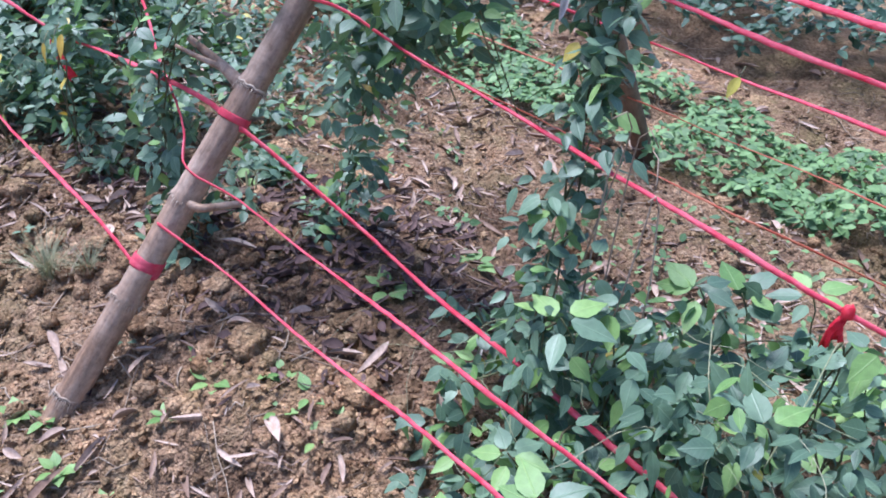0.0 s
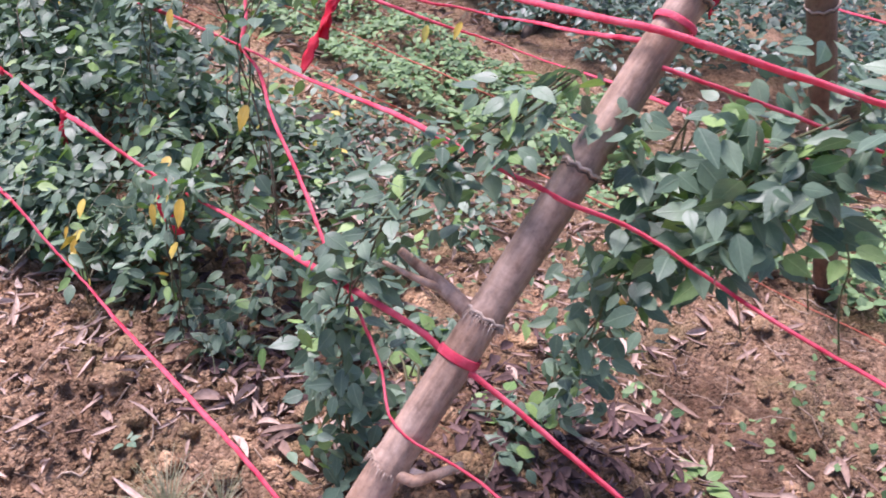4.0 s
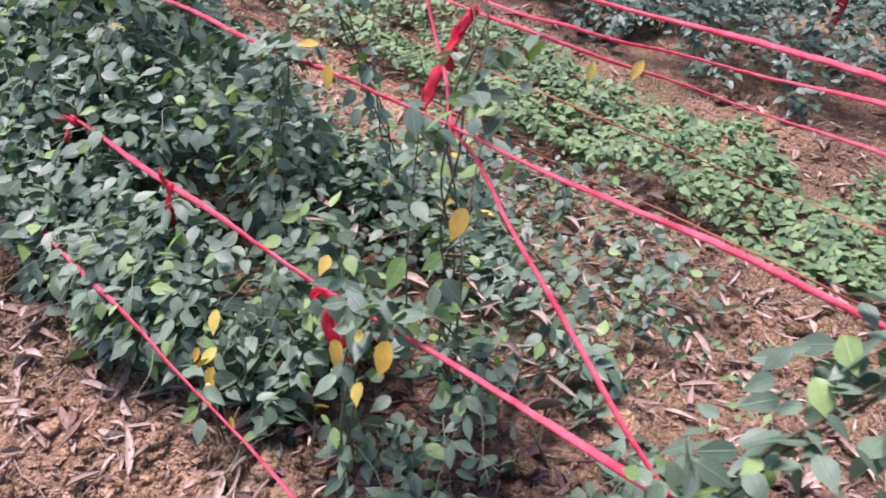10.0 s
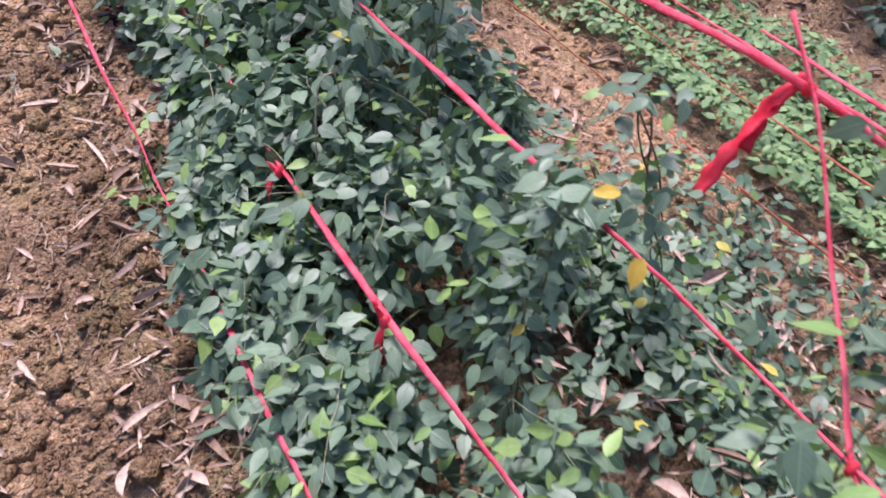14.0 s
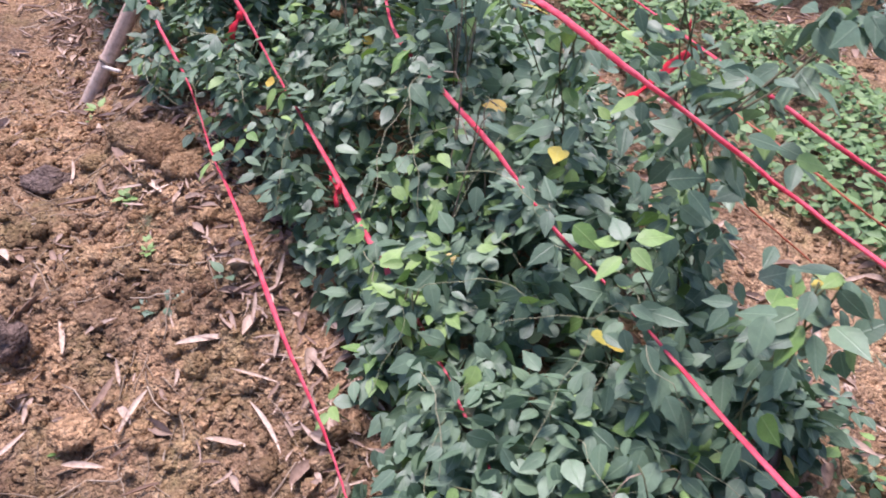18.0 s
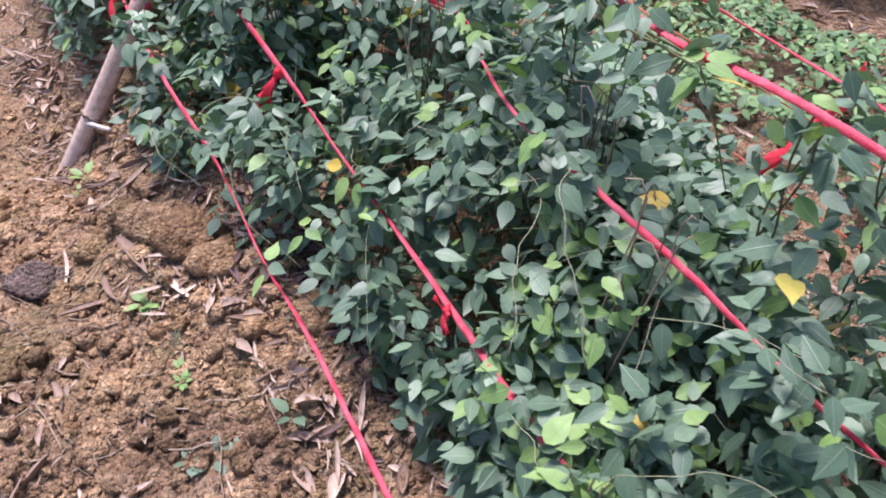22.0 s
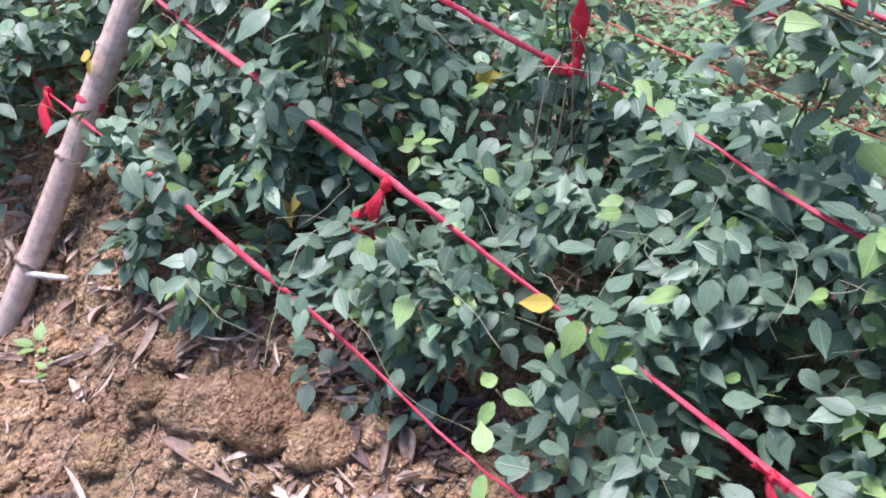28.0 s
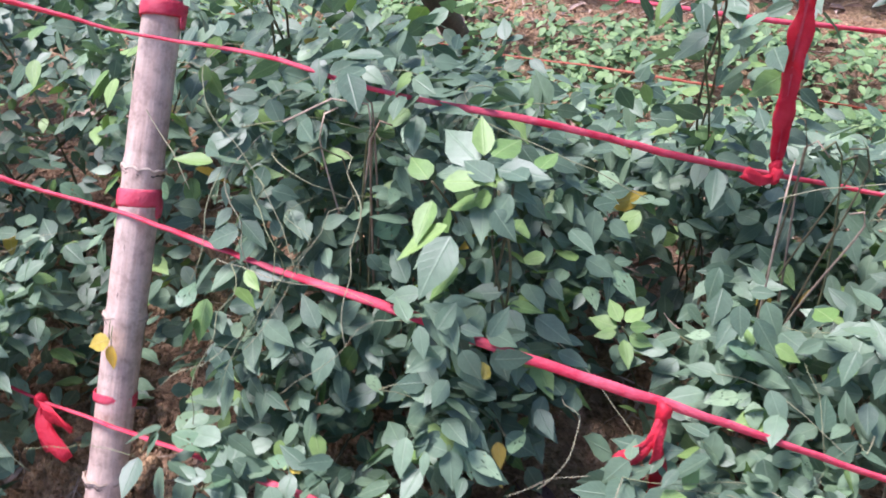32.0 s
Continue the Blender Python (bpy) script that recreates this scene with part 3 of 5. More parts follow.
def vine_plant(rng, x0, x1, sprigs, singles, label):
    """A climbing plant between x0 and x1: stems, leaves picked singly and the joined rest of its foliage."""
    xc = 0.5 * (x0 + x1)
    yc = float(0.6 * near_edge(xc) + 0.4 * back_edge(xc))
    root = new("vine_plant")
    root.location = (xc, yc, soil_at(xc, yc))
    tagged(root, label, "plant", "vines on the near trellis")
    off = np.array(root.location)
    P, T, N, S = [], [], [], []
    made = 0
    for _ in range(sprigs * 4):
        if made >= sprigs:
            break
        x = rng.uniform(x0 - 0.12, x1 + 0.12)
        lo, hi = float(near_edge(x)), float(back_edge(x))
        v = rng.rand() ** (1.25 if x < -1.2 else 0.9)
        y = lo + (hi - lo) * v
        clump = float(value_noise(np.array(x), np.array(y), 3.2, 11)) + 0.6 * float(value_noise(np.array(x), np.array(y), 8.0, 12)) + 0.35 * float(value_noise(np.array(x), np.array(y), 17.0, 13))
        if clump < (-0.4 + 0.2 * v if x < -6.15 or x > -1.2 or (x < -4.9 and v > 0.3) else 0.06 if -6.05 < x < -5.35 and v < 0.26 else -0.2 + 0.1 * v if x < -3.0 else -0.05 + 0.15 * v):
            continue
        # the bank below the knee-high ribbon is half bare there
        if -6.1 < x < -5.4 and v < 0.22 and rng.rand() < 0.55:
            continue
        made += 1
        soil = soil_at(x, y)
        # the strung ribbons hold the crown down: it stays about level with them
        y3 = float(high_place(x))
        lid = float(np.interp(y, [0.55, 0.7, 0.97, y3, y3 + 0.3, y3 + 1.0], [low_line(x) + 0.02, low_line(x) - 0.01, mid_line(x) - 0.05, high_line(x) - 0.05, high_line(x) - 0.12, high_line(x) - 0.5])) - soil
        h = float(crown_height(x)) * min(1.0, 0.3 + 2.6 * min(v, 0.55)) * (1.0 - (0.5 if x < -5.0 else 0.8) * max(0.0, v - 0.55) / 0.45) * (1.0 if x < -3.9 or v < 0.45 else 0.6)
        h = min(h * (1.0 + (0.6 if x < -5.0 and v > 0.3 else 1.5) * clump), 9.0 if x > -1.2 else lid - 0.01 + (0.07 if rng.rand() < 0.1 else 0.0) + 0.36 * min(clump, 0.08))
        drop = rng.rand()
        hh = h - min(0.16, 0.35 * h) * (drop / 0.62) ** 1.3 if drop < 0.62 else h * rng.uniform(0.08, 0.95)
        c = np.array([x, y, soil + max(0.03, hh)])
        out = np.array([rng.normal(0, 0.3), -1.0 + 1.1 * v, 0.0])
        p, t, n, s = sprig_leaves(rng, c, out, rng.randint(3, 6), 0.058, 0.059 if x < -3.4 else 0.053)
        P.append(p), T.append(t), N.append(n), S.append(s)
    for high, place, o0, o1 in OVERGROWN:
        for _ in range(int(max(0.0, min(o1, x1) - max(o0, x0)) * 46)):
            x = rng.uniform(max(o0, x0), min(o1, x1))
            lift = rng.uniform(0.005, 0.06)
            c = np.array([x, float(place(x)) - 0.5 * lift + rng.normal(0, 0.012), float(high(x)) + lift])
            p, t, n, s = sprig_leaves(rng, c, np.array([rng.normal(0, 0.3), -0.7, 0.0]), rng.randint(3, 6), 0.05, 0.062)
            P.append(p), T.append(t), N.append(n), S.append(s)
    if not P:
        return root
    P, T, N, S = (np.concatenate(q) for q in (P, T, N, S))
    # the pale pole leans on the face of the foliage
    free = (P[:, 0] > np.interp(P[:, 0], [-7.0, -6.93, -6.66, -6.5], [-9, -5, -5, -9])) | (P[:, 1] > 0.58 + 0.72 * (P[:, 2] - 0.2))
    P, T, N, S = P[free], T[free], N[free], S[free]
    # young shoots come in patches
    fresh = value_noise(P[:, 0], P[:, 1], 4.5, 51) > 0.2
    K = np.where(fresh, kinds(rng, len(P), 0.25, 0.002), kinds(rng, len(P), 0.055, 0.002))
    # the low plants by the brown pole bear many fresh shoots
    K = np.where((P[:, 0] > -1.2) & (K == 0) & (rng.rand(len(P)) < np.where(P[:, 0] > -0.5, 0.06, 0.2)), 1, K)
    # insects have been at some leaves near the pale pole
    K = np.where((rng.rand(len(P)) < np.where(value_noise(P[:, 0], P[:, 1], 4.0, 61) > 0.1, 0.16, 0.015)) & (P[:, 0] < -5.3), 3, K)
    keep = np.ones(len(P), bool)
    # the outermost leaves stand as objects of their own
    order = np.argsort(-(P[:, 2] - 0.5 * P[:, 1]) + rng.normal(0, 0.12, len(P)))[:singles]
    turn = frames_for(T, N)
    for i in order:
        keep[i] = False
        ob = new("leaf", LEAF_MESH[int(K[i]), int(i % 4)])
        ob.parent = root
        m = Matrix(turn[i].tolist()).to_4x4()
        m.translation = Vector((P[i] - off).tolist())
        ob.matrix_basis = m @ Matrix.Scale(float(S[i]), 4)
    if keep.any():
        tagged(part("foliage", leaf_cloud("foliage", P[keep] - off, T[keep], N[keep], S[keep], K[keep], MATS, PLAIN if x1 < -6.9 or x0 > 0.4 else INNER), None, root), kind="stuff")
    # stems lean from the roots into the foliage
    for k in range(5):
        a = Vector((rng.normal(0, 0.03), rng.normal(0, 0.03), -0.02))
        j = rng.randint(len(P))
        b = Vector((P[j] - off).tolist())
        mid = a.lerp(b, 0.5) + Vector((rng.normal(0, 0.05), rng.normal(0, 0.04), 0.06))
        pts = curve_through([a, mid, b], 0.05)
        part("stem", tube(pts, [0.0045 * (1 - 0.6 * i / len(pts)) for i in range(len(pts))], 5, name="stem"), STEM, root)
    for k in range(15):
        j = order[rng.randint(len(order))] if len(order) else rng.randint(len(P))
        a = Vector((P[j] - off).tolist())
        pts = [a]
        d = Vector((rng.normal(0, 0.5), -0.3, 0.35))
        for _s in range(rng.randint(6, 14)):
            d += Vector((rng.normal(0, 0.35), rng.normal(0, 0.3), -0.16))
            pts.append(pts[-1] + d.normalized() * 0.035)
        part("tendril", tube(curve_through(pts, 0.02), 0.0005 + 0.0005 * rng.rand(), 4, name="tendril"), TENDRIL, root)
    return root


def climbing_vine(rng, path, leaves, singles, label, size=0.065, spread=0.075, young=0.1, yellow=0.004):
    """A vine climbing along path, leafy from foot to tip."""
    pts = curve_through(path, 0.05)
    root = new("climbing_vine")
    root.location = pts[0]
    off = pts[0]
    tagged(root, label, "plant", "vines on the near trellis")
    for k in range(3):
        q = [p - off + Vector((math.sin(i * 0.7 + 2 * k), math.cos(i * 0.6 + 2 * k), 0)) * 0.012 for i, p in enumerate(pts)]
        part("stem", tube(q, 0.0024, 5, name="stem"), STEM, root)
    P, T, N, S = [], [], [], []
    for _ in range(leaves // 4):
        c = np.array(pts[rng.randint(1, len(pts))] - off) + rng.normal(0, spread * 0.6, 3) * np.array([1, 1, 0.6])
        p, t, n, s = sprig_leaves(rng, c, np.array([rng.normal(0, 0.5), rng.normal(-0.4, 0.5), 0]), 4, 0.05, size)
        t[:, 2] -= 0.16
        P.append(p), T.append(t), N.append(n), S.append(s)
    P, T, N, S = (np.concatenate(q) for q in (P, T, N, S))
    K = kinds(rng, len(P), young, yellow)
    turn = frames_for(T, N)
    singles = min(singles, len(P))
    for i in range(singles):
        ob = new("leaf", LEAF_MESH[int(K[i]), i % 4])
        ob.parent = root
        m = Matrix(turn[i].tolist()).to_4x4()
        m.translation = Vector(P[i].tolist())
        ob.matrix_basis = m @ Matrix.Scale(float(S[i]), 4)
    if singles < len(P):
        s = slice(singles, None)
        tagged(part("foliage", leaf_cloud("foliage", P[s], T[s], N[s], S[s], K[s], MATS), None, root), kind="stuff")
    return root


# ---- poles ----


def pole_axis(base, top):
    a, b = Vector(base), Vector(top)
    return a, b, (b - a).normalized()


def bamboo_pole(label, base, top, radius, nodes, mat, fibres=False, group="trellis poles"):
    """A leaning bamboo culm with raised nodes; nodes are distances from the base."""
    a, b, d = pole_axis(base, top)
    root = new("bamboo_pole")
    root.matrix_basis = Matrix.Translation(a) @ Vector((0, 0, 1)).rotation_difference(d).to_matrix().to_4x4()
    tagged(root, label, "pole", group)
    length = (b - a).length
    zs, rs = [], []
    z = -0.12
    while z < length:
        zs.append(z)
        near = min([abs(z - q) for q in nodes] + [1])
        rs.append(radius * (1 - 0.05 * z) * (1 + 0.07 * math.exp(-(near / 0.011) ** 2) - 0.02 * math.exp(-((near - 0.024) / 0.01) ** 2) + 0.012 * math.sin(z * 9)))
        z += 0.012
    pts = [(0.004 * math.sin(q * 3), 0.003 * math.cos(q * 4), q) for q in zs]
    v, f = tube_arrays(pts, rs, 24)
    part("culm", mesh_from("culm", v, f), mat, root)
    for q in nodes:
        rr = radius * (1 - 0.05 * q)
        ring = [(rr * (1.075 + 0.03 * math.sin(k * 1.7)) * math.cos(k * math.tau / 28), rr * 1.075 * math.sin(k * math.tau / 28), q + 0.003 * math.sin(k * 2.1)) for k in range(28)]
        vv, ff = tube_arrays(ring + ring[:1], [0.0032] * 29, 6, closed_ends=False)
        ringed = part("node_ring", mesh_from("node_ring", vv, ff), FIBRE, root)
        low = [(p[0] * 0.985, p[1] * 0.985, p[2] - 0.008) for p in ring]
        vv, ff = tube_arrays(low + low[:1], [0.0016] * 29, 5, closed_ends=False)
        part("node_scar", mesh_from("node_scar", vv, ff), CULM_DARK, root)
        if fibres and q < fibres:
            V, F = [], []
            for k in range(46):
                an = k * math.tau / 46 + random.uniform(-0.06, 0.06)
                ln = random.uniform(0.01, 0.032)
                p0 = Vector((rr * 1.06 * math.cos(an), rr * 1.06 * math.sin(an), q))
                p1 = Vector((rr * 1.2 * math.cos(an), rr * 1.2 * math.sin(an), q - ln * 0.6))
                p2 = Vector((rr * 1.26 * math.cos(an + 0.05), rr * 1.26 * math.sin(an + 0.05), q - ln))
                vv, ff = tube_arrays([p0, p1, p2], [0.0013, 0.001, 0.0004], 4)
                F += [tuple(i + len(V) for i in t) for t in ff]
                V += vv
            tagged(part("aerial_root", mesh_from("aerial_root", V, F), FIBRE, ringed, "short pale aerial roots"), kind="stuff")
    return root


def branch_stub(root, points, radii, mat):
    """A sawn branch stump, given in the pole's own space."""
    pts = curve_through(points, 0.015)
    rad = [radii[0] + (radii[1] - radii[0]) * i / (len(pts) - 1) for i in range(len(pts))]
    return part("branch_stub", tube(pts, rad, 10, name="branch_stub"), mat, root)


def wrap_band(root, at, radius, width, turns, mat):
    """Ribbon wound round a pole at a distance from its base."""
    pts = []
    for k in range(int(26 * turns) + 1):
        an = k * math.tau / 26
        pts.append((radius * math.cos(an), radius * math.sin(an), at + width * 0.7 * (k / 26 - turns / 2)))
    v, f = tube_arrays(pts, [width / 2] * len(pts), 8, 0.14)
    return part("ribbon_wrap", mesh_from("ribbon_wrap", v, f), mat, root, "red ribbon wound round the pole")


POLE_A = ((-1.745, 0.22, -0.137), (-1.507, 1.70, 1.597))
POLE_B = ((-6.787, 0.5, 0.2), (-6.743, 1.63, 1.77))


def along(pole, z):
    a, b, d = pole_axis(*pole)
    return (z - a.z) / d.z


pole_a = bamboo_pole("leaning brown bamboo pole with hairy nodes and red ribbon", *POLE_A, 0.0375,
                     [along(POLE_A, z) for z in (0.04, 0.268, 0.495, 0.742, 0.98, 1.25)], CULM_OLD, along(POLE_A, 0.8))
pole_b = bamboo_pole("leaning pale pinkish bamboo pole wound with red ribbon", *POLE_B, 0.0345,
                     [along(POLE_B, z) for z in (0.305, 0.55, 0.79, 1.0, 1.25, 1.55)], CULM_PALE, False)
FAR_A = ((-1.456, 2.755, -0.2), (-1.66, 1.94, 1.65))
FAR_B = ((-6.66, 2.68, 0.18), (-6.76, 1.6, 1.75))
FAR_D = ((-7.1, 2.68, 0.18), (-6.84, 1.72, 1.577))
FAR_C = ((-4.0, 4.05, -0.08), (-3.85, 5.2, 1.3))
bamboo_pole("reddish-brown bamboo pole on the trellis's far face", *FAR_A, 0.04, [0.28, 0.62, 0.98, 1.4], CULM_RED)
bamboo_pole("dark weathered bamboo pole on the trellis's far face", *FAR_B, 0.04, [0.3, 0.66, 1.0, 1.4], CULM_DARK)
bamboo_pole("thin weathered brown bamboo stake behind the pale pole", *FAR_D, 0.022, [0.3, 0.6, 0.9, 1.3], CULM_RED)
bamboo_pole("dark bamboo pole of the next trellis row", *FAR_C, 0.045, [0.25, 0.55, 0.9, 1.3], CULM_DARK)
for q, w, t in ((0.345, 0.02, 2.2), (1.205, 0.013, 1.3), (0.672, 0.02, 1.2)):
    wrap_band(pole_a, along(POLE_A, q), 0.0398, w, t, RED)
for q, w, t in ((0.672, 0.016, 1.1), (0.955, 0.03, 1.05), (1.215, 0.026, 1.5), (1.29, 0.013, 1.0)):
    wrap_band(pole_b, along(POLE_B, q), 0.0362, w, t, RED)


def local(root, *points):
    inv = root.matrix_basis.inverted()
    return [inv @ Vector(p) for p in points]


STUB_TIP, STUB_MID, SIDE_TIP = (-1.775, 0.9, 0.845), (-1.72, 0.94, 0.785), (-1.57, 0.86, 0.475)
branch_stub(pole_a, local(pole_a, (-1.64, 0.955, 0.735), (-1.675, 0.945, 0.765), STUB_MID, STUB_TIP), (0.019, 0.008), CULM_OLD)
branch_stub(pole_a, local(pole_a, (-1.7, 0.945, 0.772), (-1.735, 0.905, 0.8), (-1.79, 0.87, 0.828)), (0.01, 0.004), CULM_OLD)
branch_stub(pole_a, local(pole_a, (-1.635, 0.75, 0.5), (-1.6, 0.76, 0.49), SIDE_TIP), (0.012, 0.009), CULM_OLD)
nz = along(POLE_B, 1.25)
branch_stub(pole_b, [(0.03, -0.01, nz), (0.055, -0.012, nz + 0.008), (0.085, -0.012, nz + 0.012)], (0.013, 0.01), CULM_PALE)
branch_stub(pole_b, local(pole_b, (-6.76, 0.55, 0.29), (-6.7, 0.58, 0.3), (-6.64, 0.607, 0.312)), (0.0085, 0.0075), PALE_CHIP)

# ---- ribbons ----


def ribbon(label, points, width, mat=RED, twist=0.35, flat=0.5, name="trellis_ribbon"):
    a = Vector(points[0])
    pts = curve_through([Vector(p) - a for p in points], 0.025)
    rng = random.Random(len(points) * 7 + int(width * 1e4))
    ph = [rng.uniform(0, 6) for _ in range(4)]
    rad, out = [], []
    for i, p in enumerate(pts):
        rad.append(0.45 * width * (0.93 + 0.1 * math.sin(i * 0.13 + ph[0]) + 0.06 * math.sin(i * 0.41 + ph[1]) + 0.1 * rng.random()))
        out.append(p + Vector((0, 0.0022 * math.sin(i * 0.23 + ph[2]), 0.0022 * math.sin(i * 0.31 + ph[3]))) + Vector((0, rng.gauss(0, 0.0005), rng.gauss(0, 0.0005))))
    v, f = tube_arrays(out, rad, 8, flat, twist * 0.16)
    root = new(name)
    root.location = a
    part("band", mesh_from("band", v, f), mat, root)
    return tagged(root, label, "ribbon", "trellis ribbons")


def knot_tail(root, at, tails, width=0.024, size=0.014, mat=RED_LOOSE):
    """A knot on a ribbon with crumpled loose ends; tails are lists of steps from the knot."""
    o = Vector(at) - root.location
    bm = bmesh.new()
    bmesh.ops.create_icosphere(bm, subdivisions=2, radius=size * 0.8)
    for v in bm.verts:
        v.co.z *= 1.5
        v.co *= 1 + 0.6 * noise.noise(v.co * 120 + o * 10)
        v.co += o
    for f in bm.faces:
        f.smooth = True
    knot = part("knot", bm, mat, root)
    for k, steps in enumerate(tails):
        pts = curve_through([o] + [o + Vector(s) for s in steps], 0.012)
        V, F = [], []
        n = len(pts)
        for i, p in enumerate(pts):
            d = (pts[min(i + 1, n - 1)] - pts[max(i - 1, 0)]).normalized()
            s = d.cross(Vector((math.sin(i * 0.35 + k * 2) * 0.7, -1, 0.3))).normalized()
            u = s.cross(d)
            w = width * (0.35 + 0.65 * min(1, i / 4)) * (0.85 + 0.15 * math.sin(i * 1.1 + k))
            for q in (-0.5, -0.2, 0.15, 0.5):
                V.append(p + s * w * q + u * 0.004 * math.sin(q * 9 + i * 0.8))
        for i in range(n - 1):
            for q in range(3):
                a = i * 4 + q
                F.append((a, a + 1, a + 5, a + 4))
        ob = part("ribbon_tail", mesh_from("ribbon_tail", V, F), mat, knot)
        so = ob.modifiers.new("thickness", "SOLIDIFY")
        so.thickness, so.offset = 0.0012, 0


J1, J2 = (-2.6, 1.14, 0.955), (-2.97, 1.398, 1.188)
s1 = ribbon("thin red plastic ribbon strung low along the trellis", LOW, 0.0135)
ribbon("thin red plastic ribbon strung low from the brown pole",
             [(-1.66, 0.675, 0.455), (-1.4, 0.692, 0.436), (-1.18, 0.7, 0.41), (-0.9, 0.7, 0.409), (-0.57, 0.7, 0.396), (0.6, 0.7, 0.33), (2.5, 0.72, 0.26)], 0.0115)
s2 = ribbon("red plastic ribbon strung knee-high along the trellis", MID, 0.0175)
s3 = ribbon("red plastic ribbon strung waist-high along the trellis", HIGH, 0.0135)
s4 = ribbon("broad red plastic ribbon strung chest-high along the trellis",
            [(-10.0, 1.45, 1.6), (-7.7, 1.31, 1.5), (-6.7, 1.31, 1.44), (-6.2, 1.353, 1.38), (-5.72, 1.4, 1.293), (-5.48, 1.412, 1.246), (-5.23, 1.415, 1.207), (-4.99, 1.413, 1.186), (-4.74, 1.415, 1.196), (-4.48, 1.405, 1.199),
             (-3.98, 1.416, 1.178), (-3.47, 1.411, 1.172), J2, (-2.71, 1.371, 1.176), (-2.2, 1.328, 1.193), (-1.7, 1.3, 1.204), (-1.52, 1.3, 1.21), (-1.2, 1.335, 1.18), (-0.44, 1.352, 1.115), (0.8, 1.359, 1.044), (2.6, 1.36, 1.0)], 0.0162)
ribbon("red plastic ribbon from the brown pole's upper wrap", [(-1.57, 1.31, 1.15), (-0.75, 1.35, 1.07), (-0.34, 1.35, 1.02), (1.2, 1.36, 0.9), (2.6, 1.36, 0.85)], 0.012)
ribbon("red plastic ribbon slanting from the brown pole to the far face", [(-1.57, 1.38, 1.16), (-2.3, 1.75, 0.98), (-3.13, 2.14, 0.8), (-3.6, 2.2, 0.79)], 0.013)
ribbon("red plastic ribbon zigzagging between the strung ribbons",
             [(-3.045, 1.416, 1.266), (-2.916, 1.357, 1.174), (-2.802, 1.291, 1.072), (-2.69, 1.215, 1.0), J1, (-2.534, 1.14, 0.91), (-2.389, 1.067, 0.859), (-2.22, 1.009, 0.775), (-2.055, 0.942, 0.707), (-1.91, 0.9, 0.653),
              (-1.779, 0.847, 0.614), (-1.658, 0.775, 0.573), (-1.514, 0.81, 0.537), (-1.376, 0.834, 0.497), (-1.235, 0.845, 0.472), (-0.934, 0.834, 0.464), (-0.62, 0.811, 0.466), (-0.3, 0.806, 0.454), (0.3, 0.815, 0.4), (2.0, 0.82, 0.3)], 0.0115)
up = ribbon("broad red ribbon tied upright between two strung ribbons", [(-5.765, 1.455, 0.92), (-5.77, 1.455, 0.98), (-5.775, 1.445, 1.14), (-5.775, 1.42, 1.305)], 0.012)
knot_tail(up, (-5.765, 1.45, 0.925), [[(-0.005, 0.0, 0.07), (-0.008, -0.005, 0.2), (-0.008, -0.02, 0.36)]], 0.038)
t3 = ribbon("red plastic ribbon on the trellis's far face", [(-10, 2.14, 1.1), (-6.7, 2.14, 0.93), (-5, 2.14, 0.84), (-3.17, 2.14, 0.75), (-1.9, 2.14, 0.715), (-0.5, 2.14, 0.61), (1, 2.14, 0.53), (2.6, 2.14, 0.45)], 0.014)
ribbon("weathered brownish ribbon low on the far face", [(-10, 2.5, 0.72), (-6.7, 2.5, 0.55), (-4.5, 2.5, 0.43), (-2.64, 2.5, 0.34), (-2.0, 2.5, 0.325), (-0.51, 2.5, 0.23), (1, 2.5, 0.15), (2.6, 2.5, 0.1)], 0.009, RED_OLD)
ribbon("thin weathered ribbon near the ground of the far face", [(-9, 2.33, 0.55), (-5, 2.32, 0.33), (-3.2, 2.3, 0.235), (-2.3, 2.3, 0.21), (-0.6, 2.3, 0.1), (1, 2.3, 0.02)], 0.009, RED_OLD)
r1 = ribbon("red plastic ribbon strung along the next trellis row", [(-10, 4.5, 0.9), (-4.0, 4.48, 0.55), (-3.1, 4.5, 0.46), (-2.5, 4.5, 0.47), (-1.2, 4.5, 0.38), (2.6, 4.5, 0.2)], 0.016)
ribbon("red plastic ribbon strung higher on the next trellis row", [(-10, 4.8, 1.3), (-4.0, 4.75, 0.95), (-2.5, 4.8, 0.86), (2.6, 4.8, 0.6)], 0.016)
ribbon("thin grey cord strung along the next trellis row", [(-10, 4.3, 0.62), (-3.9, 4.26, 0.28), (-2.0, 4.3, 0.2), (2.6, 4.3, 0.0)], 0.005, GREY_LINE)

knot_tail(s2, on_line(MID, -5.862, -0.015), [[(0.0, -0.03, -0.04), (0.004, -0.038, -0.09), (0.0, -0.045, -0.16)], [(-0.012, -0.03, -0.035), (-0.035, -0.04, -0.065), (-0.055, -0.045, -0.08), (-0.045, -0.05, -0.1), (-0.012, -0.05, -0.105)]], 0.026, 0.015)
knot_tail(s2, on_line(MID, -2.72, -0.01), [[(-0.01, -0.02, -0.05), (0.02, -0.02, -0.1), (0.03, -0.02, -0.14)], [(-0.04, -0.01, 0.01), (-0.06, -0.02, -0.03)], [(0.03, -0.02, -0.05), (0.06, -0.02, -0.12)]], 0.034)
knot_tail(s2, on_line(MID, -3.36, -0.01), [[(0.01, -0.02, -0.04), (0.02, -0.02, -0.1)], [(-0.02, -0.01, 0.03), (-0.01, -0.01, 0.05)]], 0.026)
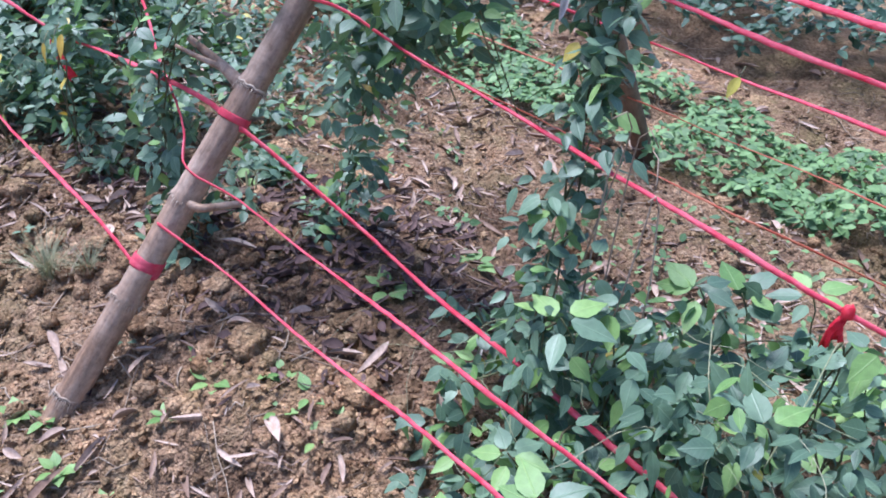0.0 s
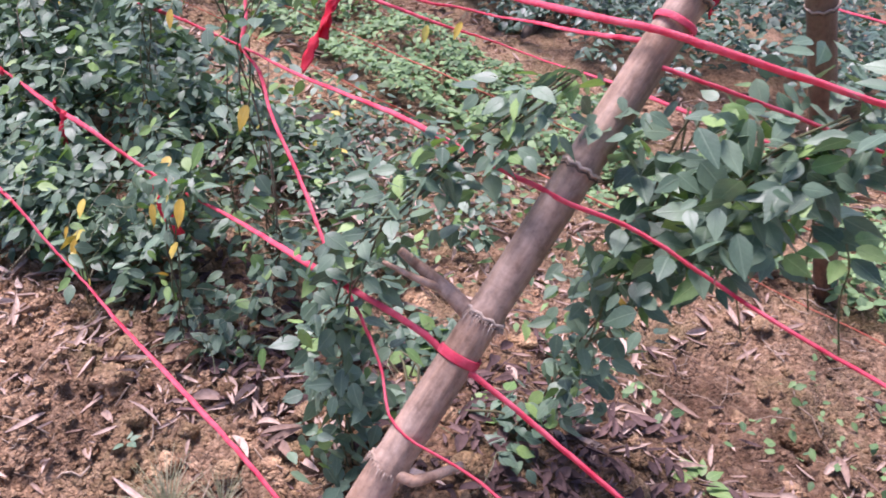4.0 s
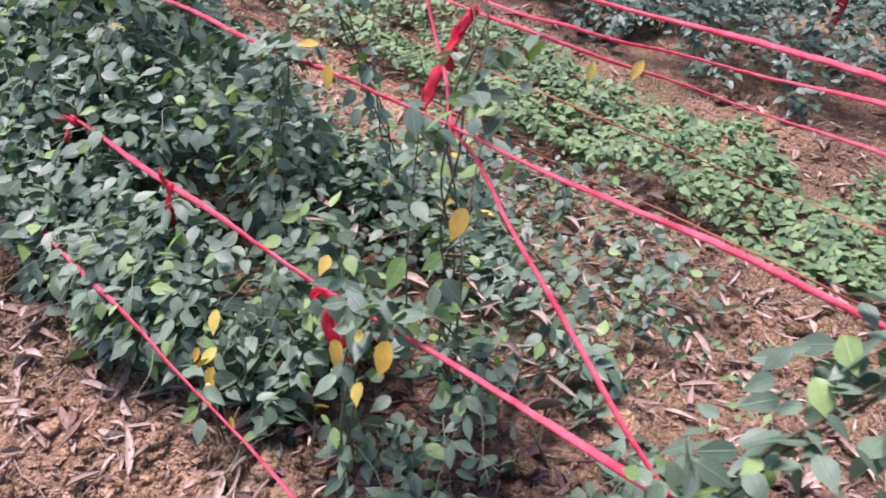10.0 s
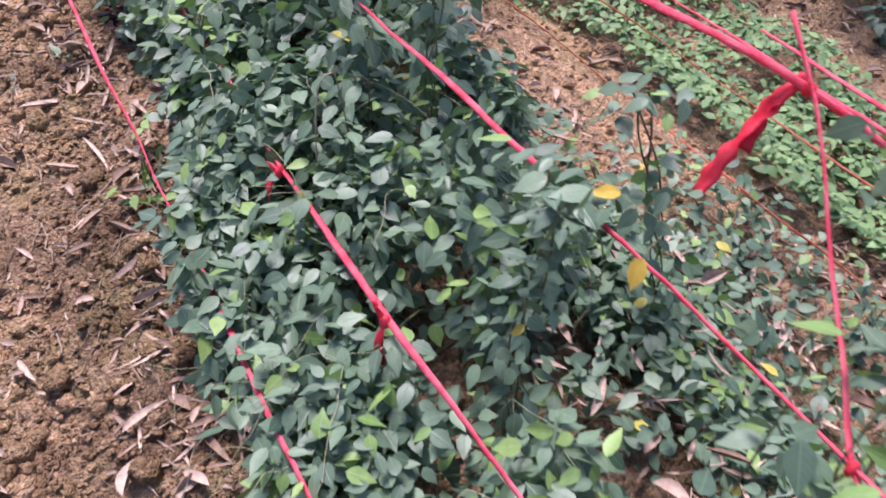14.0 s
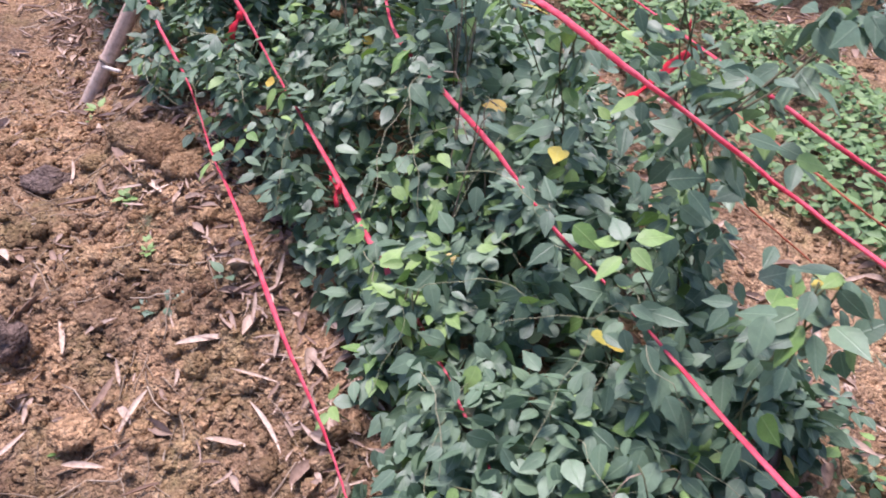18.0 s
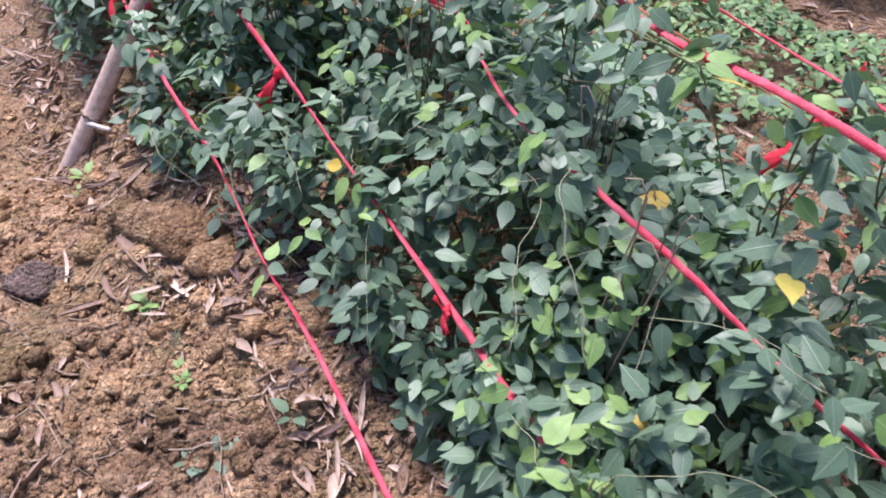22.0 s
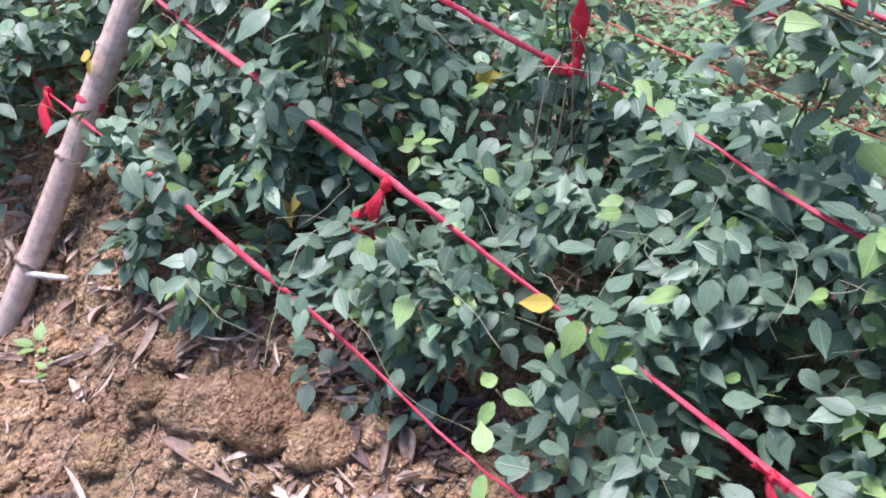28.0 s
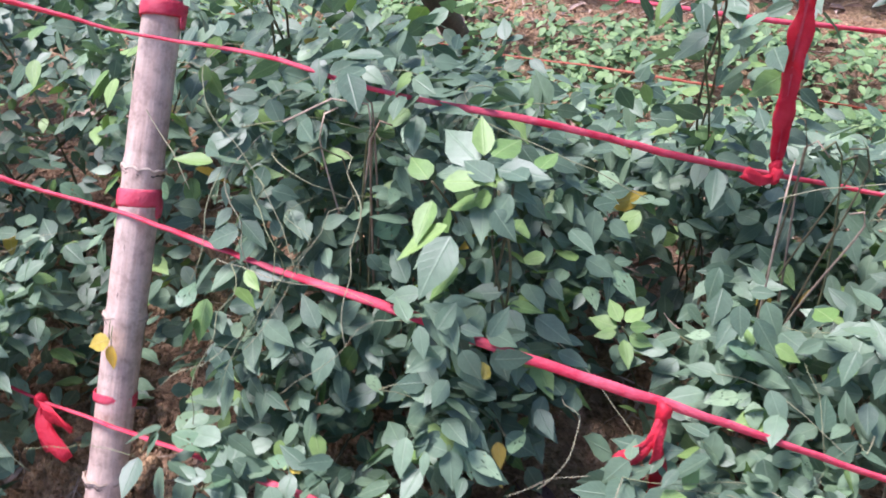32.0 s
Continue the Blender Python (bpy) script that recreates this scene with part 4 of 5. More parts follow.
knot_tail(s2, on_line(MID, -3.92, -0.01), [[(-0.05, -0.02, 0.0), (-0.09, -0.03, -0.03)], [(0.0, -0.03, -0.03), (0.01, -0.04, -0.07)]], 0.026)
knot_tail(s2, on_line(MID, -5.04, -0.01), [[(0.015, -0.012, 0.012), (0.03, -0.014, 0.014)], [(0.008, -0.014, -0.015), (0.03, -0.018, -0.035)], [(-0.012, -0.01, 0.012), (-0.03, -0.012, 0.02)]], 0.024, 0.013)
knot_tail(s4, J2, [], 0.03, 0.011)
knot_tail(t3, (-3.4, 2.13, 0.765), [[(-0.02, -0.05, -0.06), (-0.04, -0.11, -0.16), (-0.05, -0.2, -0.31)], [(-0.03, -0.04, -0.07), (-0.03, -0.1, -0.19)]], 0.05, 0.018)
knot_tail(s3, J1, [], 0.025, 0.011)
knot_tail(t3, (-5.0, 2.125, 0.838), [[(-0.025, -0.07, -0.07), (-0.055, -0.14, -0.15), (-0.08, -0.22, -0.235)], [(0.015, -0.04, 0.04), (0.025, -0.06, 0.08), (0.04, -0.08, 0.12)]], 0.038, 0.012)
knot_tail(s3, on_line(HIGH, -5.765, -0.005), [[(-0.02, -0.02, 0.0), (-0.05, -0.03, 0.02)]], 0.03)
knot_tail(s1, on_line(LOW, -6.9, -0.005), [[(0.02, -0.03, -0.02), (0.05, -0.045, -0.05), (0.07, -0.05, -0.075)], [(0.03, -0.02, 0.015), (0.07, -0.03, 0.015), (0.1, -0.035, 0.0)], [(0.01, -0.03, -0.03), (0.02, -0.045, -0.08)]], 0.036)
knot_tail(s3, on_line(HIGH, -0.24, -0.005), [[(-0.012, -0.01, -0.04), (-0.015, -0.01, -0.075)], [(-0.005, 0.0, -0.03), (0.0, 0.0, -0.06)]], 0.024)
knot_tail(r1, (-2.95, 4.5, 0.46), [[(0, 0, -0.1), (-0.02, 0, -0.22)], [(0.04, 0, 0.1), (0.05, 0, 0.16)]], 0.06)
knot_tail(r1, (-1.7, 4.5, 0.41), [[(0, 0, -0.1), (0.02, 0, -0.2)]], 0.06)
knot_tail(s4, (-1.0, 1.33, 1.165), [[(0.1, -0.01, -0.012), (0.22, -0.012, -0.03), (0.34, -0.012, -0.035)]], 0.016, 0.01)

# ---- vines on the near trellis ----
prng = np.random.RandomState(5)
edges = [-8.6, -8.0, -7.4, -6.9, -6.5, -6.1, -5.7, -5.3, -4.9, -4.5, -4.1, -3.7, -3.3, -2.9, -2.5, -2.15]
VINE = "dense climbing vine with glossy dark green pointed leaves"
for i in range(len(edges) - 1):
    a, b = edges[i], edges[i + 1]
    far = b < -6.9
    vine_plant(prng, a, b, int((b - a) * (950 if far else 1300 if a < -4.8 else 1200 if a < -3.2 else 420 if a < -3.0 else 160)), 0 if far else 160, VINE if a < -3.4 else "low spreading vine with dark green pointed leaves")
for a, b, n in ((-2.15, -1.75, 50), (-1.05, -0.8, 28), (-0.8, -0.45, 240), (-0.45, -0.05, 250), (-0.05, 0.5, 330), (0.5, 1.3, 400)):
    vine_plant(prng, a, b, n, 130 if a < 0.4 else 0, "low spreading vine with dark green pointed leaves")


def foot(x, y):
    return (x, y, soil_at(x, y))


climbing_vine(prng, [foot(-1.7, 1.26), (-1.63, 1.26, 0.4), (-1.53, 1.28, 0.7), (-1.46, 1.3, 1.1)], 420, 220, "slender vine climbing a support with drooping leaves", 0.05, 0.095)
climbing_vine(prng, [foot(-0.7, 0.94), (-0.73, 1.01, 0.4), (-0.79, 1.16, 0.68), (-0.87, 1.37, 1.0), (-0.89, 1.45, 1.15)], 420, 220, "slender vine climbing a support with drooping leaves", 0.052, 0.062)
climbing_vine(prng, [foot(-1.98, 0.93), (-1.96, 0.89, 0.5), (-1.9, 0.88, 0.72), (-1.82, 0.93, 0.9), (-1.72, 1.05, 1.03), (-1.64, 1.2, 1.14)], 380, 240, "vine climbing a ribbon beside the brown pole", 0.051, 0.07, 0.08, 0.0)
climbing_vine(prng, [foot(-1.92, 0.86), (-1.93, 0.87, 0.35), (-1.95, 0.88, 0.6)], 150, 120, "leafy vine clump at the foot of the brown pole", 0.058, 0.08, 0.08, 0.0)
climbing_vine(prng, [(-1.47, 1.28, 0.75), (-1.39, 1.28, 0.9), (-1.32, 1.3, 1.05), (-1.22, 1.33, 1.15)], 460, 200, "leafy vine clump hung on the upper ribbon", 0.062, 0.12, 0.1, 0.0)
climbing_vine(prng, [foot(-2.66, 1.2), (-2.64, 1.18, 0.6), (-2.6, 1.14, 0.95), (-2.64, 1.26, 1.13), (-2.75, 1.32, 1.2)], 130, 110, "thin vine climbing to the upper ribbon", 0.06, 0.1, 0.3, 0.0)
climbing_vine(prng, [foot(-3.15, 1.15), (-3.19, 1.13, 0.55), (-3.17, 1.18, 0.93)], 150, 110, "vine climbing upright to the waist-high ribbon", 0.05, 0.06)
climbing_vine(prng, [foot(-2.98, 2.2), (-2.99, 2.2, 0.12), (-3.0, 2.19, 0.28)], 50, 40, "low upright vine shoot among dry litter", 0.045, 0.04)
climbing_vine(prng, [foot(-2.62, 0.85), (-2.62, 0.86, 0.4), (-2.6, 0.87, 0.6)], 26, 26, "small vine sprig with yellowing leaves", 0.058, 0.04, 0.2, 0.2)
climbing_vine(prng, [foot(-2.9, 0.72), (-2.9, 0.72, 0.36), (-2.88, 0.72, 0.42)], 14, 14, "small vine sprig with yellowing leaves", 0.055, 0.05, 0.2, 0.4)
climbing_vine(prng, [foot(-3.95, 1.45), (-3.95, 1.4, 0.7), (-3.9, 1.4, 1.1)], 110, 100, "vine climbing to the upper ribbon", 0.065, 0.09)
climbing_vine(prng, [foot(-4.7, 1.5), (-4.7, 1.45, 0.8), (-4.65, 1.42, 1.2)], 130, 110, "vine climbing to the upper ribbon", 0.065, 0.1)
climbing_vine(prng, [foot(-5.3, 1.6), (-5.3, 1.5, 0.8), (-5.28, 1.42, 1.22)], 170, 110, "vine climbing to the upper ribbon", 0.065, 0.13)
climbing_vine(prng, [(-5.5, 1.42, 1.22), (-5.25, 1.4, 1.2), (-5.05, 1.39, 1.18), (-4.86, 1.38, 1.19)], 110, 90, "vine trailing along the upper ribbon", 0.062, 0.075)
climbing_vine(prng, [foot(-4.43, 1.74), (-4.43, 1.7, 0.55), (-4.38, 1.62, 0.85), (-4.32, 1.5, 1.1), (-4.28, 1.43, 1.2)], 300, 150, "dense vine hanging as a curtain from the upper ribbon", 0.064, 0.1)
climbing_vine(prng, [(-4.22, 1.43, 1.2), (-4.24, 1.6, 1.24), (-4.27, 1.78, 1.3)], 36, 36, "long dark shoot reaching back over the upper ribbon", 0.075, 0.05, 0.05)
climbing_vine(prng, [foot(-4.72, 1.88), (-4.7, 1.87, 0.6), (-4.72, 1.84, 0.9), (-4.73, 1.8, 1.15)], 300, 60, "dense dark vine climbing above the upper ribbon", 0.064, 0.13, 0.05)
for x, y, z in ((-4.5, 1.5, 0.72), (-4.27, 1.42, 0.66), (-4.02, 1.32, 0.62)):
    climbing_vine(prng, [foot(x, y), (x, y - 0.03, 0.5), (x + 0.03, y - 0.1, z)], 230, 28, "bushy vine clump behind the waist-high ribbon", 0.062, 0.13)
for x, y, z in ((-7.3, 1.27, 0.86), (-7.1, 1.06, 0.78), (-6.17, 1.14, 0.76), (-6.36, 1.27, 0.82)):
    climbing_vine(prng, [foot(x, y), (x, y - 0.03, 0.6), (x + 0.02, y - 0.1, z)], 170, 20, "bushy vine clump by the pale pole", 0.058, 0.12, 0.04)
climbing_vine(prng, [(-0.87, 1.33, 0.85), (-0.93, 1.38, 1.0), (-0.97, 1.4, 1.14)], 150, 20, "leafy vine top hung on the upper ribbon", 0.056, 0.09)
climbing_vine(prng, [foot(-5.9, 1.7), (-5.9, 1.6, 0.9), (-5.9, 1.5, 1.25)], 260, 100, "vine climbing to the upper ribbon", 0.065, 0.14)
climbing_vine(prng, [foot(-6.65, 1.45), (-6.64, 1.38, 0.8), (-6.6, 1.32, 1.28)], 260, 100, "vine climbing beside the pale pole", 0.065, 0.12)
climbing_vine(prng, [foot(-3.3, 1.7), (-3.3, 1.6, 0.6), (-3.35, 1.5, 0.95)], 120, 80, "thin vine climbing to the upper ribbon", 0.05, 0.09)
climbing_vine(prng, [foot(-6.15, 1.1), (-6.14, 1.08, 0.7), (-6.12, 1.07, 1.08)], 60, 60, "vine shoot with fresh light green leaves", 0.075, 0.06, 0.5)
climbing_vine(prng, [foot(-4.55, 0.95), (-4.55, 0.98, 0.55), (-4.54, 1.0, 0.7)], 24, 24, "vine shoot with fresh light green leaves", 0.06, 0.07, 0.6)
climbing_vine(prng, [foot(-4.3, 0.75), (-4.28, 0.72, 0.4), (-4.26, 0.72, 0.5)], 20, 20, "vine shoot with fresh light green leaves", 0.06, 0.06, 0.6)


SHOOTS = [climbing_vine(prng, [foot(x, y), (x + 0.02, y - 0.01, z - 0.1), (x + 0.03, y - 0.03, z)], 64, 40, "upright leafy vine shoot among low spreading vines", 0.064, 0.1, 0.16, 0.0)
          for x, y, z in ((-0.62, 1.14, 0.46), (-0.5, 1.34, 0.5), (-0.3, 1.46, 0.47), (-0.2, 1.2, 0.45), (-0.42, 1.12, 0.46))]
# long pale tendrils hang from their tips
for shoot, points in ((4, [(-0.45, 1.19, 0.54), (-0.4, 1.1, 0.51), (-0.37, 1.07, 0.46), (-0.36, 1.01, 0.4)]),
                      (2, [(-0.28, 1.42, 0.48), (-0.27, 1.34, 0.5), (-0.25, 1.19, 0.49), (-0.25, 1.11, 0.46), (-0.25, 1.06, 0.42)]),
                      (4, [(-0.42, 1.13, 0.48), (-0.38, 1.16, 0.52), (-0.29, 1.17, 0.49), (-0.22, 1.17, 0.48), (-0.15, 1.2, 0.46)])):
    root = SHOOTS[shoot]
    part("tendril", tube(curve_through([Vector(p) - root.location for p in points], 0.02), 0.0014, 5, name="tendril"), TENDRIL, root)


def leaf_rosette(rng, x, y, z, count, size, fresh, label, lean=(0.0, -0.35)):
    """The tip of a shoot: leaves spread round it in a loose star."""
    root = new("vine_shoot")
    root.location = (x, y, z)
    tagged(root, label, "shoot", "vines on the near trellis")
    up = Vector((lean[0], lean[1], 1)).normalized()
    side = up.cross(Vector((1, 0.2, 0))).normalized()
    fore = side.cross(up)
    for k in range(count):
        an = k * 2.4 + rng.uniform(-0.3, 0.3)
        out = fore * math.cos(an) + side * math.sin(an)
        tip = np.array([out + up * rng.uniform(-0.35, 0.2)])
        turn = frames_for(tip, np.array([up + out * 0.25 + Vector(rng.normal(0, 0.15, 3))]))[0]
        ob = new("leaf", LEAF_MESH[1 if rng.rand() < fresh else 0, k % 4])
        ob.parent = root
        m = Matrix(turn.tolist()).to_4x4()
        m.translation = out * size * 0.22 - up * 0.012 * (k % 3)
        ob.matrix_basis = m @ Matrix.Scale(size * rng.uniform(0.7, 1.1), 4)
    part("stem", tube(curve_through([(0, 0, 0), (0.01, 0.03, -0.06), (0.0, 0.09, -0.16), (0.02, 0.14, -0.3)], 0.03), 0.0018, 5, name="stem"), STEM, root)


FRESH = "vine shoot with a star of fresh light green leaves"
for x, y, z, n, size, fresh in ((-6.155, 1.1, 1.09, 7, 0.088, 0.45), (-6.22, 1.06, 1.08, 3, 0.075, 0.6), (-5.955, 1.165, 0.765, 7, 0.05, 1.0), (-4.67, 1.09, 0.695, 6, 0.07, 0.8), (-4.147, 1.218, 1.06, 5, 0.072, 0.8),
                                (-5.474, 0.867, 0.615, 3, 0.06, 0.9), (-5.393, 0.74, 0.62, 3, 0.075, 0.7), (-4.86, 1.37, 1.2, 4, 0.06, 0.9), (-4.55, 1.2, 0.62, 4, 0.06, 0.9), (-4.55, 0.78, 0.42, 4, 0.065, 0.7), (-3.05, 0.72, 0.36, 4, 0.07, 0.5),
                                (-1.24, 1.3, 1.02, 6, 0.065, 0.7), (-1.33, 1.25, 0.93, 5, 0.06, 0.8), (-1.16, 1.28, 0.97, 6, 0.065, 0.6), (-0.48, 0.72, 0.42, 6, 0.08, 0.6), (-0.6, 0.78, 0.4, 5, 0.07, 0.8), (-0.62, 0.62, 0.34, 5, 0.075, 0.7),
                                (-0.66, 0.99, 0.56, 4, 0.09, 0.6), (-0.53, 1.28, 0.55, 5, 0.08, 0.4), (-0.47, 1.35, 0.53, 6, 0.085, 0.5), (-0.38, 1.5, 0.5, 5, 0.085, 0.3), (-0.22, 1.42, 0.49, 4, 0.085, 0.1), (-0.27, 1.08, 0.49, 4, 0.085, 0.2)):
    leaf_rosette(prng, x, y, z, n, size, fresh, FRESH)


def creeping_vine(rng, x, y, heading, length, singles):
    """A runner trailing low over the litter, leaves to both sides."""
    pts, a = [], heading
    px, py = x, y
    for k in range(int(length / 0.05)):
        pts.append((px, py, soil_at(px, py) + 0.03 + 0.05 * math.sin(k * 0.8 + x * 9) ** 2))
        a += rng.normal(0, 0.22)
        px, py = px + 0.05 * math.cos(a), py + 0.05 * math.sin(a)
    root = new("creeping_vine")
    root.location = pts[0]
    off = Vector(pts[0])
    tagged(root, "low runner of vine with small grey-green leaves over dry litter", "plant", "vines on the near trellis")
    part("stem", tube(curve_through([Vector(p) - off for p in pts], 0.04), 0.0018, 5, name="stem"), STEM, root)
    P, T, N, S = [], [], [], []
    for k, p in enumerate(pts):
        for _ in range(2):
            c = np.array(Vector(p) - off) + rng.normal(0, 0.035, 3) * np.array([1, 1, 0.6]) + np.array([0, 0, 0.04 + 0.05 * rng.rand()])
            q = sprig_leaves(rng, c, np.array([0.0, -0.4, 0.2]), rng.randint(2, 5), 0.05, 0.05)
            for store, v in zip((P, T, N, S), q):
                store.append(v)
    P, T, N, S = (np.concatenate(q) for q in (P, T, N, S))
    K = kinds(rng, len(P), 0.1, 0.012)
    turn = frames_for(T, N)
    for i in range(singles):
        ob = new("leaf", LEAF_MESH[int(K[i]), i % 4])
        ob.parent = root
        m = Matrix(turn[i].tolist()).to_4x4()
        m.translation = Vector(P[i].tolist())
        ob.matrix_basis = m @ Matrix.Scale(float(S[i]), 4)
    tagged(part("foliage", leaf_cloud("foliage", P[singles:], T[singles:], N[singles:], S[singles:], K[singles:], MATS, INNER), None, root), kind="stuff")


for x, y, heading, length in ((-3.75, 1.5, 0.3, 0.8), (-3.8, 1.75, 0.2, 0.9), (-3.6, 1.65, -0.2, 0.7), (-3.5, 1.35, 0.2, 0.8), (-3.3, 1.5, 0.5, 0.6), (-3.2, 1.75, 0.3, 0.5), (-3.35, 1.95, 0.1, 0.6), (-3.1, 1.3, 0.4, 0.7),
                              (-2.95, 1.45, 0.2, 0.6), (-2.9, 1.15, 0.1, 0.6), (-2.65, 1.3, 0.0, 0.4), (-2.9, 1.88, 0.2, 0.5), (-2.75, 2.02, 0.0, 0.45), (-2.5, 1.82, 0.3, 0.3), (-2.75, 1.75, 0.2, 0.4), (-2.6, 1.65, 0.6, 0.35),
                              (-3.75, 2.0, 0.1, 0.6), (-3.7, 2.2, 0.1, 0.5), (-3.9, 2.1, 0.15, 0.5), (-3.45, 2.1, 0.0, 0.5), (-3.3, 2.3, 0.1, 0.4), (-4.05, 1.9, 0.3, 0.5), (-3.95, 1.65, 0.2, 0.6), (-3.55, 1.85, 0.2, 0.5), (-3.4, 1.7, 0.1, 0.5), (-3.75, 1.55, -0.1, 0.5)):
    creeping_vine(prng, x, y, heading, length, 22)


def stem_bundle(rng, x, y, z, count, height):
    """Thin bare vine stems rising together out of the canopy."""
    root = new("bare_vine")
    root.location = (x, y, soil_at(x, y))
    tagged(root, "thin bare brown vine twining upward in several strands", "plant", "vines on the near trellis")
    for k in range(count):
        a = Vector((rng.normal(0, 0.03), rng.normal(0, 0.03), -0.03))
        top = Vector((rng.normal(0.03, 0.05), rng.normal(0.0, 0.04), z - root.location.z + height * rng.uniform(0.5, 1.0)))
        pts = curve_through([a, a.lerp(top, 0.5) + Vector((rng.normal(0, 0.025), rng.normal(0, 0.025), 0)), top, top + Vector((rng.normal(0, 0.04), rng.normal(0, 0.04), rng.uniform(-0.02, 0.05)))], 0.05)
        part("stem", tube(pts, [0.0028 * (1 - 0.55 * i / len(pts)) for i in range(len(pts))], 5, name="stem"), STEM if rng.rand() < 0.6 else TWIG, root)


for x, y, z, n, hgt in ((-5.12, 1.38, 0.9, 9, 0.22), (-6.4, 1.12, 0.95, 7, 0.2), (-4.8, 1.25, 0.85, 6, 0.18), (-5.75, 1.3, 0.85, 7, 0.2), (-3.9, 1.1, 0.7, 3, 0.15), (-2.65, 1.16, 0.8, 3, 0.25), (-0.7, 1.15, 0.6, 5, 0.3)):
    stem_bundle(prng, x, y, z, n, hgt)

# ---- ground cover behind the trellis ----


def leaf_bed(name, label, rng, count, region, height, size, mat, group="", fill=0.22, thin=(0, 0, 0, 0)):
    x0, x1, y0, y1 = region
    x, y = rng.uniform(x0, x1, count), rng.uniform(y0, y1, count)
    keep = value_noise(x, y, 1.4, 21) + 0.7 * value_noise(x, y, 5, 22) > -fill + 0.5 * np.maximum(0, np.abs((y - (y0 + y1) / 2) / ((y1 - y0) / 2)) - 0.5)
    # ragged edges
    wob = 0.22 * value_noise(x, y, 1.1, 27) + 0.12 * value_noise(x, y, 4.0, 28)
    keep &= (y > y0 + 0.18 + wob) & (y < y1 - 0.18 + wob)
    keep &= (x > x0 + 0.8 * rng.rand(count) ** 2 + 0.5 * wob) & (x < x1 - 0.8 * rng.rand(count) ** 2 + wob)
    # a bare mound of soil behind the vines
    keep &= ((x + 4.55) / 0.6) ** 2 + ((y - 2.3) / 0.33) ** 2 > 1 + 2 * wob
    # it thins out up the slope, where straw lies between
    keep &= rng.rand(count) > np.interp(x, [-8, -5.5, -3.8, 2], thin) + 0.55 * np.interp(x, [-5.5, -3.8], [1, 0]) * (value_noise(x, y, 3.3, 26) < -0.05) * (thin[0] > 0)
    x, y = x[keep], y[keep]
    n = len(x)
    top = height * (0.7 + 1.1 * value_noise(x, y, 2.5, 23) + 0.7 * value_noise(x, y, 7.5, 24))
    z = ground_height(x, y) + np.maximum(0.02, top * (1 - 0.45 * rng.rand(n) ** 2))
    az = rng.uniform(0, math.tau, n)
    tip = np.stack([np.cos(az), np.sin(az), rng.uniform(-0.6, 0.15, n)], -1)
    normal = np.array([0, -0.25, 1.0]) + rng.normal(0, 0.3, (n, 3))
    me = leaf_cloud(name, np.stack([x, y, z], -1), tip, normal, size * rng.uniform(0.6, 1.25, n), np.zeros(n, int), [mat], PLAIN)
    return tagged(new(name, me), label, "plants", group, "stuff")


leaf_bed("ground_cover", "low bright green leafy ground cover on clay soil", np.random.RandomState(8), 42000, (-10.5, 4.5, 2.4, 3.68), 0.17, 0.05, LEAF_COVER, fill=0.52, thin=(0.2, 0.2, 0.05, 0))
leaf_bed("ground_cover", "sparse low green seedlings among dry litter", np.random.RandomState(9), 3600, (-9.5, 3.0, 1.4, 2.75), 0.06, 0.035, LEAF_COVER)
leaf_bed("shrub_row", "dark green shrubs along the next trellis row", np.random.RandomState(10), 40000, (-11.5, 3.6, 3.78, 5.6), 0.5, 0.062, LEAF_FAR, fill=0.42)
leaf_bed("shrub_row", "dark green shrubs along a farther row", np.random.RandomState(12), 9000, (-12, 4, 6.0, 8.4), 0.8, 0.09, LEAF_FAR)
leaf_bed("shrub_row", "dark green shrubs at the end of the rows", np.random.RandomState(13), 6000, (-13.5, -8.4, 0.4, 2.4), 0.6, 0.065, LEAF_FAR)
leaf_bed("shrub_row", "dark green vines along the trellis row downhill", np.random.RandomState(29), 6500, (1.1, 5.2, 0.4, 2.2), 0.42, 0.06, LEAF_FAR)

# ---- loose things on the soil ----


def clod_mesh(seed, rough=0.45):
    bm = bmesh.new()
    bmesh.ops.create_icosphere(bm, subdivisions=3, radius=1)
    for v in bm.verts:
        k = 1 + rough * noise.noise(v.co * 1.6 + Vector((seed * 7.1, 0, 0))) + 0.4 * abs(noise.noise(v.co * 2.9 + Vector((0, seed * 3.3, 0)))) + 0.16 * noise.noise(v.co * 7) + 0.08 * noise.noise(v.co * 15)
        v.co *= k
        v.co.z *= 0.65
    for f in bm.faces:
        f.smooth = True
    me = bpy.data.meshes.new("clod")
    bm.to_mesh(me)
    bm.free()
    me.materials.append(CLOD)
    return me


CLODS = [clod_mesh(k, 0.6) for k in range(5)]


def soil_clod(x, y, size, k, label="crumbly orange-brown clay clod on the soil"):
    ob = new("soil_clod", CLODS[k % 5])
    ob.matrix_basis = pose(x, y, soil_at(x, y) - size * 0.05, 0, 0, k * 77) @ Matrix.Scale(size, 4)
    return tagged(ob, label, "clod", "clods of soil")


